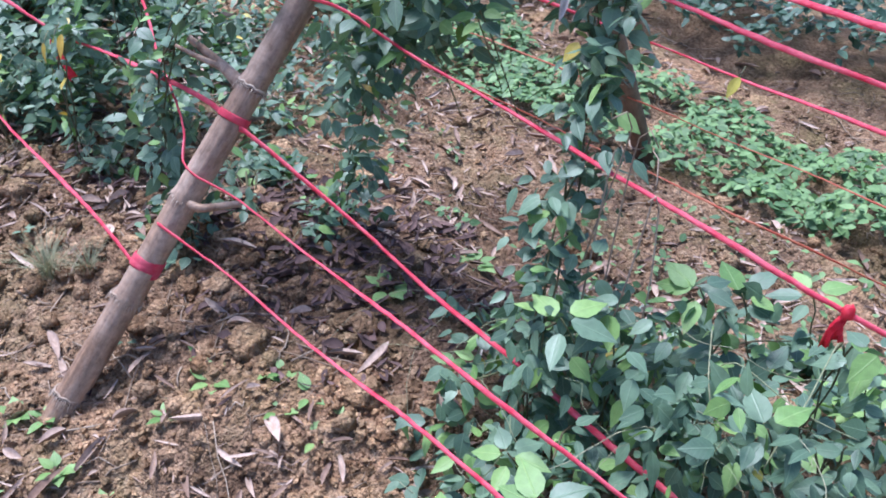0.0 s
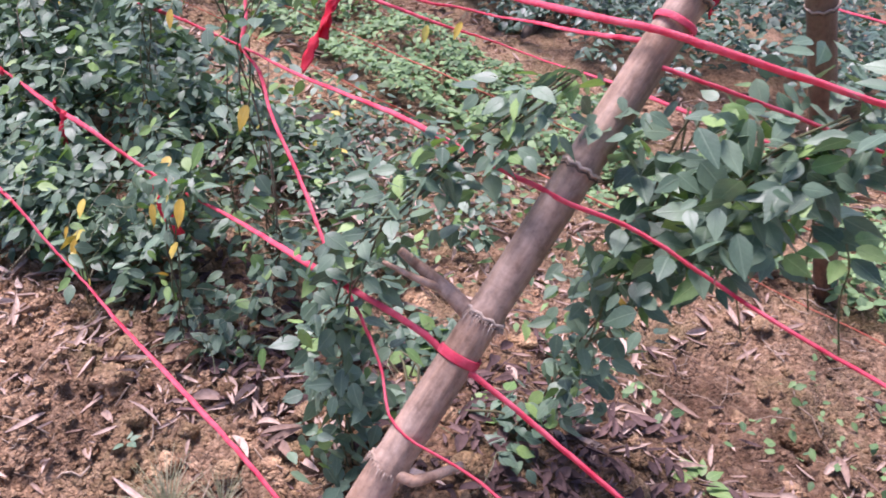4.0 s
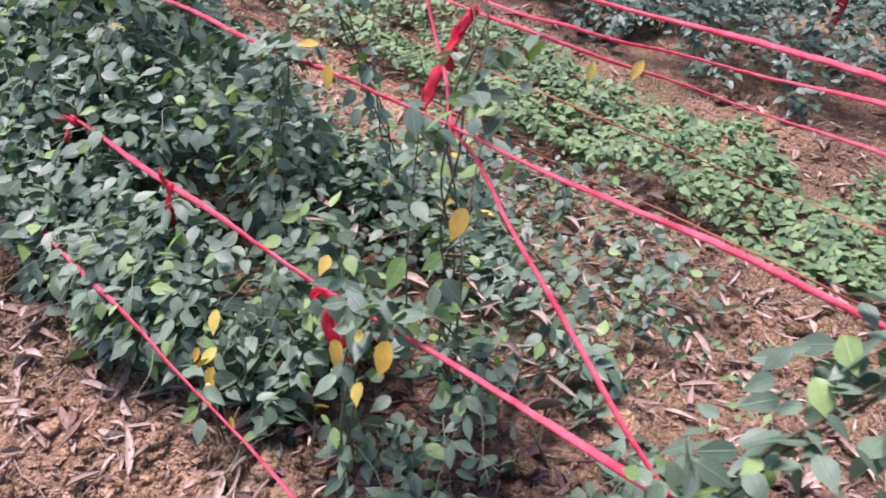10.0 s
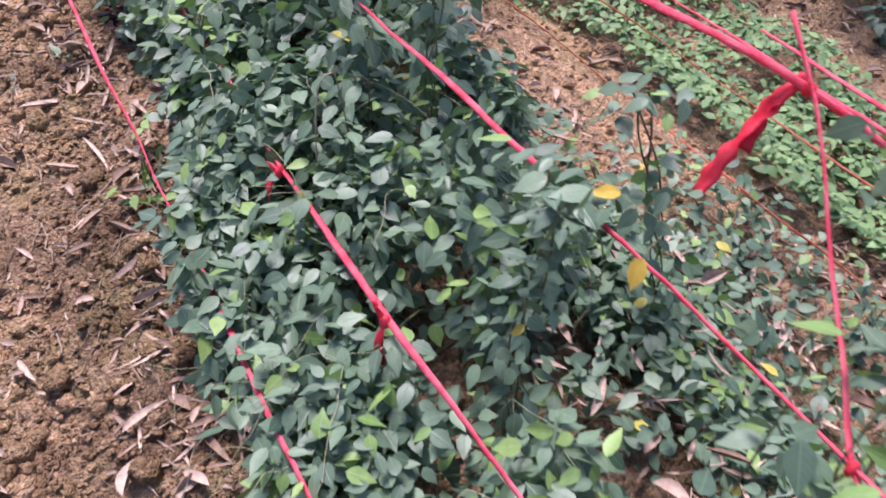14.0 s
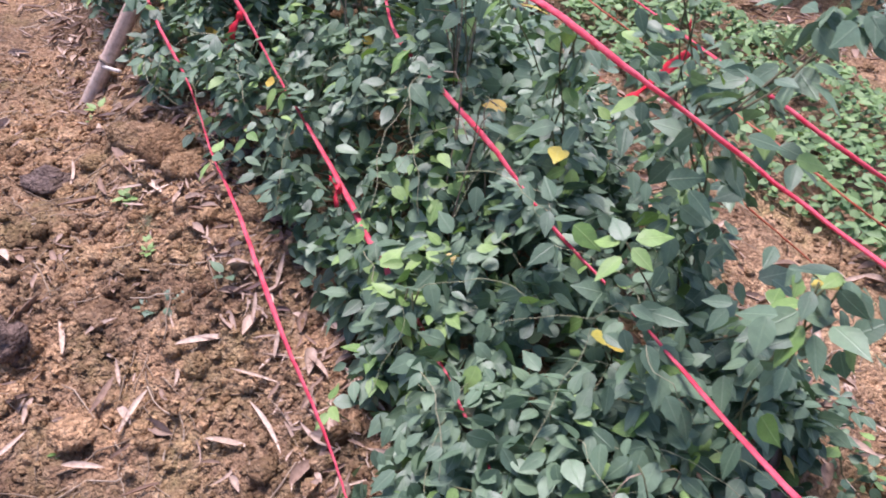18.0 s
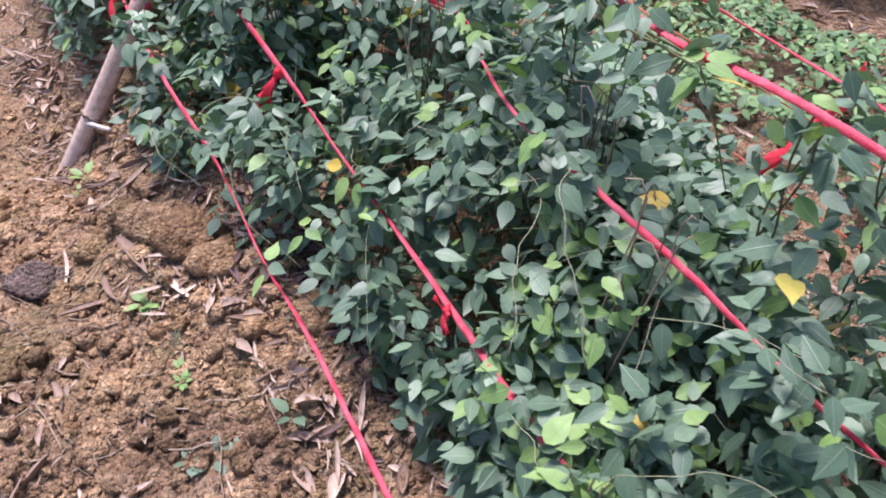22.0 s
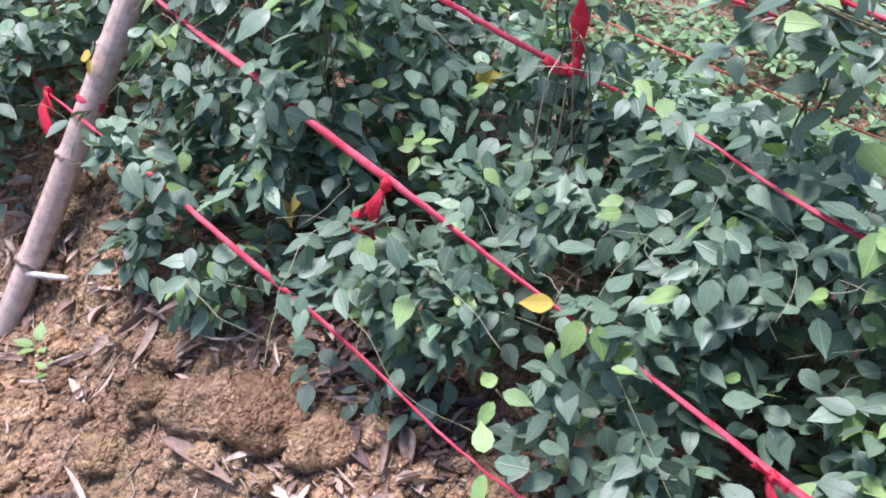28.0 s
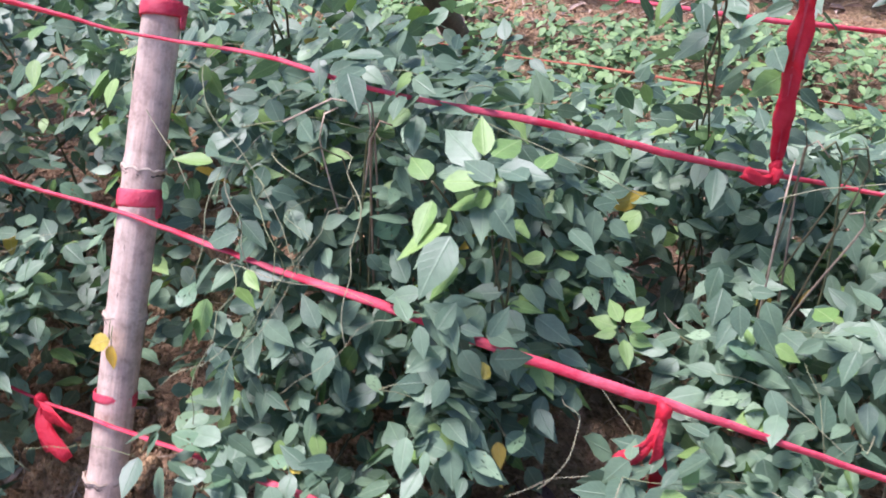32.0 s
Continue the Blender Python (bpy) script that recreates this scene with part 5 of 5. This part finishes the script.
for k, (x, y, s) in enumerate([(-5.3, 0.3, 0.05), (-2.29, 1.45, 0.06), (-2.1, 1.3, 0.05), (-6.03, 0.6, 0.085), (-5.91, 0.67, 0.09), (-6.16, 0.56, 0.06), (-5.93, 0.53, 0.035), (-6.2, 0.63, 0.045), (-5.78, 0.7, 0.07), (-6.19, 0.42, 0.055), (-5.8, 0.58, 0.03), (-6.0, 0.5, 0.028), (-6.16, 0.5, 0.032), (-5.68, 0.62, 0.03), (-1.3, 1.0, 0.05), (-1.1, 0.85, 0.045),
                               (-1.45, 0.75, 0.05), (-5.43, 0.88, 0.085), (-5.3, 0.33, 0.055), (-4.9, 0.2, 0.05), (-2.69, 0.72, 0.07), (-2.85, 0.62, 0.05), (-2.6, 0.62, 0.05), (-2.3, 3.7, 0.07), (-2.0, 3.65, 0.05), (-2.9, 3.75, 0.06), (-2.35, 0.45, 0.03),
                               (-2.0, 0.42, 0.035), (-1.25, 1.95, 0.05), (-3.2, 3.9, 0.06), (-1.5, 3.8, 0.06), (-6.45, 0.35, 0.045), (-6.3, 0.25, 0.035)]):
    soil_clod(x, y, s, k)
stump = new("stump", clod_mesh(9, 0.95))
stump.data.materials.clear()
stump.data.materials.append(STUMP)
stump.matrix_basis = pose(-5.27, 0.06, soil_at(-5.27, 0.06) + 0.03, 10, 15, 30) @ Matrix.Diagonal((0.062, 0.05, 0.09, 1))
tagged(stump, "dark weathered root stump in the path soil", "stump")
lump = new("soil_clod", clod_mesh(13, 0.8))
lump.data.materials.clear()
lump.data.materials.append(STUMP)
lump.matrix_basis = pose(-6.12, 0.25, soil_at(-6.12, 0.25) + 0.01, 5, 8, 70) @ Matrix.Diagonal((0.075, 0.06, 0.06, 1))
tagged(lump, "greyish weathered lump of clay on the path", "clod", "clods of soil")


def crumbs(rng, count):
    """Small soil crumbs, joined."""
    base = np.array([(1, 0, 0), (-1, 0, 0), (0, 1, 0), (0, -1, 0), (0, 0, 1), (0, 0, -1)], dtype=float)
    tri = np.array([(0, 2, 4), (2, 1, 4), (1, 3, 4), (3, 0, 4), (2, 0, 5), (1, 2, 5), (3, 1, 5), (0, 3, 5)])
    x = rng.uniform(-7.4, 0.6, count)
    y = np.where(rng.rand(count) < 0.75, rng.uniform(-0.45, 1.0, count), rng.uniform(1.0, 3.9, count))
    keep = value_noise(x, y, 2.2, 31) + 0.5 * value_noise(x, y, 6, 32) > rng.uniform(-0.5, 0.1, count)
    x, y = x[keep], y[keep]
    n = len(x)
    s = 0.0028 + 0.017 * rng.rand(n) ** 3.6
    spin = frames_for(rng.normal(0, 1, (n, 3)), rng.normal(0, 1, (n, 3)))
    jit = 1 + rng.normal(0, 0.28, (n, len(base), 1))
    v = np.einsum("nij,nkj->nki", spin, base[None] * jit) * s[:, None, None] * np.array([1, 1, 0.75]) + np.stack([x, y, ground_height(x, y) + s * 0.3], -1)[:, None, :]
    f = tri[None] + (np.arange(n) * len(base))[:, None, None]
    me = mesh_from("soil_crumbs", v.reshape(-1, 3), f.reshape(-1, 3), False, None, [CLOD])
    tagged(new("soil_crumbs", me), "loose crumbs of orange-brown clay", "soil", kind="stuff")


def lumps(rng, count):
    """Lumps of hoed clay, joined."""
    shapes = []
    for k in range(6):
        bm = bmesh.new()
        bmesh.ops.create_icosphere(bm, subdivisions=2, radius=1)
        for v in bm.verts:
            v.co *= 1 + 0.55 * noise.noise(v.co * 1.5 + Vector((k * 5.3, 0, 0))) + 0.3 * noise.noise(v.co * 3.4 + Vector((0, k * 3.1, 0)))
        bm.verts.index_update()
        shapes.append((np.array([v.co[:] for v in bm.verts]), np.array([[v.index for v in f.verts] for f in bm.faces])))
        bm.free()
    x = rng.uniform(-7.2, 0.8, count)
    y = np.where(rng.rand(count) < 0.7, rng.uniform(-0.3, 1.05, count), rng.uniform(1.0, 3.9, count))
    keep = value_noise(x, y, 1.9, 71) + 0.6 * value_noise(x, y, 6.5, 72) > rng.uniform(-0.25, 0.25, count)
    x, y = x[keep], y[keep]
    n = len(x)
    s = 0.008 + 0.03 * rng.rand(n) ** 2.6
    spin = frames_for(rng.normal(0, 1, (n, 3)), rng.normal(0, 1, (n, 3)))
    near = np.argsort(-s * (y < 1.05))[:290]
    data = [mesh_from("clod", sv, sf, True, None, [CLOD]) for sv, sf in shapes]
    for i in near:
        ob = new("clod", data[i % 6])
        ob.parent = GROUND
        m = Matrix(spin[i].tolist()).to_4x4() @ Matrix.Scale(float(s[i]), 4)
        ob.matrix_basis = Matrix.Translation((x[i], y[i], float(ground_height(x[i], y[i])) + s[i] * 0.25)) @ Matrix.Diagonal((1, 1, 0.7, 1)) @ m
    V, F, base = [], [], 0
    for k, (sv, sf) in enumerate(shapes):
        sel = (np.arange(n) % 6 == k) & ~np.isin(np.arange(n), near)
        m = int(sel.sum())
        v = np.einsum("nij,kj->nki", spin[sel], sv) * s[sel][:, None, None] * np.array([1, 1, 0.7]) + np.stack([x, y, ground_height(x, y) + s * 0.25], -1)[sel][:, None, :]
        V.append(v.reshape(-1, 3))
        F.append((sf[None] + (np.arange(m) * len(sv))[:, None, None] + base).reshape(-1, 3))
        base += m * len(sv)
    tagged(new("soil_lumps", mesh_from("soil_lumps", np.concatenate(V), np.concatenate(F), True, None, [CLOD])), "rough lumps of hoed orange-brown clay", "soil", kind="stuff")


lumps(np.random.RandomState(19), 5200)
crumbs(np.random.RandomState(14), 76000)


def dry_template(length, width, curl, bend):
    """A long, curled dry leaf along +y."""
    v = []
    for i, (t, w) in enumerate(zip((0, 0.12, 0.3, 0.5, 0.72, 0.9, 1.0), (0.1, 0.6, 0.95, 1.0, 0.75, 0.35, 0.02))):
        for s in (-1, 0, 1):
            v.append((s * 0.5 * width * w + bend * t * t * length, (t - 0.5) * length, curl * width * w * abs(s) + 0.14 * length * (t - 0.5) ** 2 * 2))
    f = [(i * 3 + k, i * 3 + k + 1, i * 3 + k + 4, i * 3 + k + 3) for i in range(6) for k in (0, 1)]
    return np.array(v), np.array(f)


DRY_T = [dry_template(1, 0.12, 0.5, 0.05), dry_template(1, 0.17, 0.8, -0.18), dry_template(1, 0.2, 0.7, 0.25), dry_template(1, 0.07, 0.3, 0.35), dry_template(0.75, 0.28, 0.8, 0.12)]


def litter(rng, count, singles):
    """Dry leaves on the soil: the near ones single, the rest joined."""
    root = new("leaf_litter")
    root.location = (-4.0, 0.3, soil_at(-4.0, 0.3))
    tagged(root, "scattered dry tan and brown fallen leaves on soil", "litter")
    off = np.array(root.location)
    u = rng.rand(count)
    x = rng.uniform(-8.2, 1.4, count)
    y = np.where(u < 0.36, rng.uniform(-0.5, 0.95, count), np.where(u < 0.86, rng.uniform(1.25, 2.75, count), rng.uniform(3.3, 4.3, count)))
    y = np.where((u < 0.2) & (x < -1.9), near_edge(x) - 0.32 * rng.rand(count) + 0.08, y)
    keep = (u < 0.1) | (value_noise(x, y, 1.7, 41) + 0.6 * value_noise(x, y, 5, 42) > rng.uniform(-0.35, 0.2, count))
    x, y = x[keep], y[keep]
    count = len(x)
    z = ground_height(x, y) + 0.012 + np.where((y > 1.0) & (y < 2.1) & (x < -2.4), 0.16 * rng.rand(count), 0.0)
    s = 0.03 + 0.095 * rng.rand(count) ** 2.2
    az = rng.uniform(0, math.tau, count)
    tip = np.stack([np.cos(az), np.sin(az), rng.normal(0, 0.14, count)], -1)
    normal = np.array([0, 0, 1.0]) + rng.normal(0, 0.3, (count, 3))
    turn = frames_for(tip, normal)
    meshes = [mesh_from("dry_leaf", a, b, True, None, [DRY]) for a, b in DRY_T]
    near = np.where(y < 0.95)[0][:singles]
    for i in near:
        ob = new("dry_leaf", meshes[i % 5])
        ob.parent = root
        m = Matrix(turn[i].tolist()).to_4x4()
        m.translation = Vector((np.array([x[i], y[i], z[i]]) - off).tolist())
        ob.matrix_basis = m @ Matrix.Scale(float(s[i]), 4)
    rest = np.setdiff1d(np.arange(count), near)
    V, F, base = [], [], 0
    for t, (tv, tf) in enumerate(DRY_T):
        sel = rest[rest % 5 == t]
        v = np.einsum("nij,kj->nki", turn[sel], tv) * s[sel][:, None, None] + (np.stack([x, y, z], -1)[sel] - off)[:, None, :]
        V.append(v.reshape(-1, 3))
        F.append((tf[None] + (np.arange(len(sel)) * len(tv))[:, None, None] + base).reshape(-1, 4))
        base += len(sel) * len(tv)
    tagged(part("dry_leaves", mesh_from("dry_leaves", np.concatenate(V), np.concatenate(F), True, None, [DRY]), None, root), kind="stuff")


litter(np.random.RandomState(15), 12500, 295)


def mulch(rng, count):
    """Rotting dark leaves matted on the damp soil; those near x -5.7 paint the shade under the vines."""
    pick = rng.rand(count)
    # the third cluster darkens the bank in place of canopy shade
    x = np.where(pick < 0.5, rng.normal(-1.62, 0.3, count), np.where(pick < 0.72, rng.normal(-2.55, 0.22, count), rng.normal(-5.7, 0.25, count)))
    y = np.where(pick < 0.5, rng.normal(1.2, 0.24, count), np.where(pick < 0.72, rng.normal(1.02, 0.12, count), rng.normal(0.92, 0.07, count)))
    z = ground_height(x, y) + 0.008 + 0.012 * rng.rand(count)
    az = rng.uniform(0, math.tau, count)
    tip = np.stack([np.cos(az), np.sin(az), rng.normal(0, 0.2, count)], -1)
    turn = frames_for(tip, np.array([0, 0, 1.0]) + rng.normal(0, 0.35, (count, 3)))
    size = rng.uniform(0.035, 0.075, count)
    V, F, base = [], [], 0
    for t, (tv, tf) in enumerate(DRY_T):
        sel = np.arange(count) % 5 == t
        v = np.einsum("nij,kj->nki", turn[sel], tv * np.array([1.6, 1, 1])) * size[sel][:, None, None] + np.stack([x, y, z], -1)[sel][:, None, :]
        V.append(v.reshape(-1, 3))
        F.append((tf[None] + (np.arange(sel.sum()) * len(tv))[:, None, None] + base).reshape(-1, 4))
        base += int(sel.sum()) * len(tv)
    tagged(new("leaf_mulch", mesh_from("leaf_mulch", np.concatenate(V), np.concatenate(F), True, None, [ROTTEN_AND_SHADE])), "dark rotting purple-brown leaves matted on damp soil, with dark flakes as shade under the vines", "litter", kind="stuff")


mulch(np.random.RandomState(33), 1250)


def long_leaf(x, y, az, length, k):
    """One long curled dry leaf or stalk, lying on the soil."""
    shape = LONG_T[k % 3]
    ob = new("dry_leaf", mesh_from("dry_leaf", *shape, True, None, [DRY_PALE if k % 4 else DRY]))
    ob.matrix_basis = pose(x, y, soil_at(x, y) + 0.014, 4 * math.sin(k * 2.1), 14 * math.sin(k * 3.7), math.degrees(az) - 90) @ Matrix.Scale(length, 4)
    tagged(ob, "long pale curled dry leaf lying on the soil", "leaf", "long dry leaves")


LONG_T = [dry_template(1, 0.16, 0.6, 0.12), dry_template(1, 0.11, 0.8, -0.16), dry_template(1, 0.07, 0.5, 0.2)]
for k, row in enumerate(((-4.97, 0.29, -0.54, 0.13), (-4.89, 0.34, -0.83, 0.15), (-4.66, 0.66, 0.32, 0.18), (-4.67, 0.55, 1.0, 0.13), (-4.66, 0.32, -1.68, 0.1), (-4.82, 0.67, 1.02, 0.15), (-5.03, 0.58, 1.45, 0.17), (-4.48, 0.66, -0.69, 0.09),
                         (-4.57, 0.29, 0.69, 0.09), (-4.8, 0.21, 1.19, 0.11), (-5.26, 0.22, 2.94, 0.15), (-4.37, 0.52, -0.79, 0.08), (-5.93, 0.52, 0.3, 0.2), (-5.76, 0.56, 0.1, 0.22), (-5.88, 0.46, -0.93, 0.07), (-5.85, 0.59, 1.22, 0.12),
                         (-5.9, 0.35, -1.75, 0.17), (-6.31, 0.51, -0.95, 0.09), (-6.36, 0.46, -0.08, 0.12), (-6.51, 0.41, 0.59, 0.08), (-5.71, 0.49, 3.14, 0.08), (-5.71, 0.59, -1.21, 0.09), (-5.99, 0.76, -0.69, 0.08), (-6.12, 0.34, 0.0, 0.17))):
    long_leaf(*row, k)


def twigs(rng, count):
    V, F = [], []
    for k in range(count):
        x = rng.uniform(-8, 1.3)
        y = rng.uniform(-0.5, 0.9) if rng.rand() < 0.5 else rng.uniform(1.2, 4.2)
        an, ln = rng.uniform(0, math.tau), 0.03 + 0.24 * rng.rand() ** 2
        pts = []
        for i in range(5):
            t = i / 4 - 0.5
            px, py = x + math.cos(an) * ln * t + rng.normal(0, 0.006), y + math.sin(an) * ln * t + rng.normal(0, 0.006)
            pts.append((px, py, soil_at(px, py) + 0.008))
        r = 0.0008 + 0.0025 * rng.rand() ** 2
        v, f = tube_arrays(pts, [r] * 5, 3)
        F += [tuple(i + len(V) for i in q) for q in f]
        V += v
    tagged(new("twigs", mesh_from("twigs", V, F, True, None, [TWIG])), "thin dry twigs and straw scattered over soil", "twigs", kind="stuff")


twigs(np.random.RandomState(16), 4200)


def weed(rng, x, y, n, size, mat, label):
    root = new("weed")
    root.location = (x, y, soil_at(x, y))
    tagged(root, label, "weed", "small weeds")
    for k in range(n):
        an = k * 2.4 + rng.uniform(0, 0.5)
        tip = np.array([[math.cos(an), math.sin(an), rng.uniform(0.1, 0.6)]])
        turn = frames_for(tip, np.array([[0, 0, 1.0]]))[0]
        ob = new("leaf", LEAF_MESH[mat, k % 4])
        ob.parent = root
        m = Matrix(turn.tolist()).to_4x4()
        m.translation = Vector((tip[0] * size * 0.25).tolist())
        ob.matrix_basis = m @ Matrix.Scale(size * rng.uniform(0.7, 1.1), 4)


wr = np.random.RandomState(17)
for x, y, n, s, mt in ((-5.45, 0.5, 7, 0.03, 1), (-5.25, 0.45, 6, 0.04, 0), (-5.2, 0.55, 5, 0.035, 0), (-1.2, 0.4, 5, 0.04, 1), (-1.0, 0.5, 4, 0.04, 1), (-1.45, 0.5, 5, 0.045, 1), (-1.55, 0.25, 6, 0.05, 1),
                       (-2.2, 1.15, 6, 0.05, 0), (-1.6, 0.1, 6, 0.04, 1), (-4.9, 0.15, 6, 0.03, 1), (-6.52, 0.46, 6, 0.05, 1), (-6.63, 0.48, 6, 0.06, 1), (-5.78, 0.49, 7, 0.045, 1), (-6.08, 0.55, 5, 0.035, 1), (-5.76, 0.5, 5, 0.04, 1), (-5.49, 0.51, 6, 0.03, 1), (-5.23, 0.5, 5, 0.05, 0), (-5.19, 0.69, 5, 0.055, 0), (-1.79, 0.25, 7, 0.05, 1), (-1.22, 0.68, 4, 0.055, 1), (-1.09, 0.69, 4, 0.055, 1), (-1.42, 0.62, 7, 0.06, 1), (-1.34, 1.5, 7, 0.07, 1), (-1.3, 0.75, 4, 0.05, 1), (-0.95, 0.3, 5, 0.035, 1), (-1.33, 0.73, 3, 0.05, 1), (-1.19, 0.75, 3, 0.055, 1), (-1.5, 0.65, 6, 0.05, 1),
                       ):
    weed(wr, x, y, n, s, mt, "small green weed seedling in the clay")
for x, y, n, s, mt in ((-1.4, 0.29, 7, 0.055, 1), (-1.08, 0.76, 3, 0.04, 1), (-1.73, 0.3, 6, 0.05, 1), (-1.35, 1.15, 6, 0.07, 1), (-1.0, 1.35, 6, 0.06, 1), (-2.4, 0.55, 4, 0.035, 0), (-1.75, 0.55, 5, 0.04, 0)):
    weed(wr, x, y, n, s, mt, "small green weed seedling in the clay")


def grass_tuft(rng, x, y, blades, height, label):
    V, F = [], []
    for k in range(blades):
        an = rng.uniform(0, math.tau)
        r0 = rng.uniform(0, 0.03)
        lean = rng.uniform(0.2, 1.0)
        h = height * rng.uniform(0.5, 1.1)
        side = Vector((-math.sin(an), math.cos(an), 0)) * 0.0012
        pts = [Vector((math.cos(an) * (r0 + lean * h * t * t), math.sin(an) * (r0 + lean * h * t * t), h * t * (1 - 0.25 * lean * t))) for t in (0, 0.35, 0.7, 1.0)]
        b = len(V)
        for i, p in enumerate(pts):
            V += [p - side * (1 - 0.25 * i), p + side * (1 - 0.25 * i)]
        F += [(b + 2 * i, b + 2 * i + 1, b + 2 * i + 3, b + 2 * i + 2) for i in range(3)]
    ob = new("grass_tuft", mesh_from("grass_tuft", V, F, True, None, [TENDRIL]))
    ob.location = (x, y, soil_at(x, y))
    tagged(ob, label, "grass")


grass_tuft(wr, -2.15, 0.52, 150, 0.13, "wispy grey-green grass tuft in the clay")
grass_tuft(wr, -5.57, 0.51, 40, 0.05, "small bright grass tuft on the path soil")
grass_tuft(wr, -2.05, 0.6, 90, 0.1, "wispy grey-green grass tuft in the clay")


def stray_leaf(x, y, z, az, dip, size, kind, label):
    """A single leaf hanging from a vine tip or caught on a ribbon, with its stalk."""
    ob = new("hanging_leaf")
    ob.location = (x, y, z)
    tagged(ob, label, "leaf", "stray leaves")
    tip = np.array([[math.cos(az) * math.cos(dip), math.sin(az) * math.cos(dip), -math.sin(dip)]])
    turn = frames_for(tip, np.array([[0.1, -0.7, 0.7]]))[0]
    blade = new("blade", LEAF_MESH[kind, int(size * 1000) % 4])
    blade.parent = ob
    blade.matrix_basis = Matrix(turn.tolist()).to_4x4() @ Matrix.Scale(size, 4)
    part("stalk", tube(curve_through([(0, 0, 0), (0.0, 0.005, 0.012), (0.003, 0.015, 0.03)], 0.01), 0.0012, 4, name="stalk"), TENDRIL, ob)


YL = "yellow withering leaf hanging from a vine by the ribbon"
for x, y, z, az, dip, size, kind in ((-2.585, 0.825, 0.635, 3.9, 1.2, 0.075, 2), (-2.48, 0.85, 0.685, 4.6, 1.2, 0.08, 2), (-2.54, 0.845, 0.665, 3.0, 0.7, 0.05, 2), (-2.58, 0.87, 0.66, 2.6, 0.9, 0.07, 1),
                                     (-2.56, 0.97, 0.765, 4.4, 1.0, 0.08, 1), (-2.505, 1.075, 0.85, 4.4, 1.0, 0.075, 2), (-2.885, 0.72, 0.445, 4.7, 1.2, 0.07, 2), (-2.95, 0.73, 0.45, 3.9, 1.1, 0.05, 2),
                                     ):
    stray_leaf(x, y, z, az, dip, size, kind, YL if kind == 2 else "fresh light green leaf on a vine tip by the ribbon")
for x, y, z, az, dip, size, kind in ((-2.8, 0.7, 0.36, 3.4, 1.0, 0.055, 2), (-2.985, 1.165, 0.965, 5.0, 1.2, 0.06, 2), (-2.75, 2.12, 0.78, 4.2, 1.1, 0.07, 2), (-2.9, 2.1, 0.74, 4.9, 1.2, 0.07, 2),
                                     (-0.9, 2.1, 0.66, 4.2, 1.1, 0.07, 2), (-2.98, 0.8, 0.5, 5.4, 0.6, 0.06, 2), (-5.447, 0.97, 0.77, 3.4, 0.4, 0.07, 2), (-5.382, 0.955, 0.785, 4.6, 0.9, 0.075, 1), (-5.36, 0.97, 0.78, 5.6, 0.8, 0.06, 1)):
    stray_leaf(x, y, z, az, dip, size, kind, YL if kind == 2 else "fresh light green leaf on a vine tip by the ribbon")
dead = new("dry_leaf", mesh_from("dry_leaf", *DRY_T[1], True, None, [PALE_CHIP]))
dead.matrix_basis = pose(-0.94, 1.3, 1.045, 80, 15, 30) @ Matrix.Scale(0.1, 4)
tagged(dead, "pale dry leaf caught upright in a vine", "leaf", "stray leaves")
dead = new("dry_leaf", mesh_from("dry_leaf", *DRY_T[2], True, None, [PALE_CHIP]))
dead.matrix_basis = pose(-0.95, 1.08, soil_at(-0.95, 1.08) + 0.08, 60, 10, 60) @ Matrix.Scale(0.07, 4)
tagged(dead, "pale dry leaf caught in a low vine", "leaf", "stray leaves")
tag_leaf = Vector((-6.744, 0.858, 0.806))
stray_leaf(*tag_leaf, 3.45, 0.35, 0.055, 2, "small dry ochre leaf stuck to the pale bamboo pole")
stray_leaf(*(tag_leaf + Vector((0.005, -0.005, -0.008))), 4.4, 1.25, 0.05, 2, "small dry ochre leaf stuck to the pale bamboo pole")


def culm_split(root, place, length):
    """A dark split along the culm."""
    p = root.matrix_basis.inverted() @ Vector(place)
    d = Vector((p.x, p.y, 0)).normalized() * 0.0348
    pts = [(d.x, d.y, p.z - length / 2), (d.x * 1.004, d.y * 1.004, p.z), (d.x, d.y, p.z + length / 2)]
    part("split", tube(pts, [0.0008, 0.0022, 0.0008], 6, name="split"), CRACK, root, "dark split in the bamboo")


for place, length in (((-6.75, 0.95, 0.925), 0.05), ((-6.755, 0.9, 0.86), 0.035)):
    culm_split(pole_b, place, length)
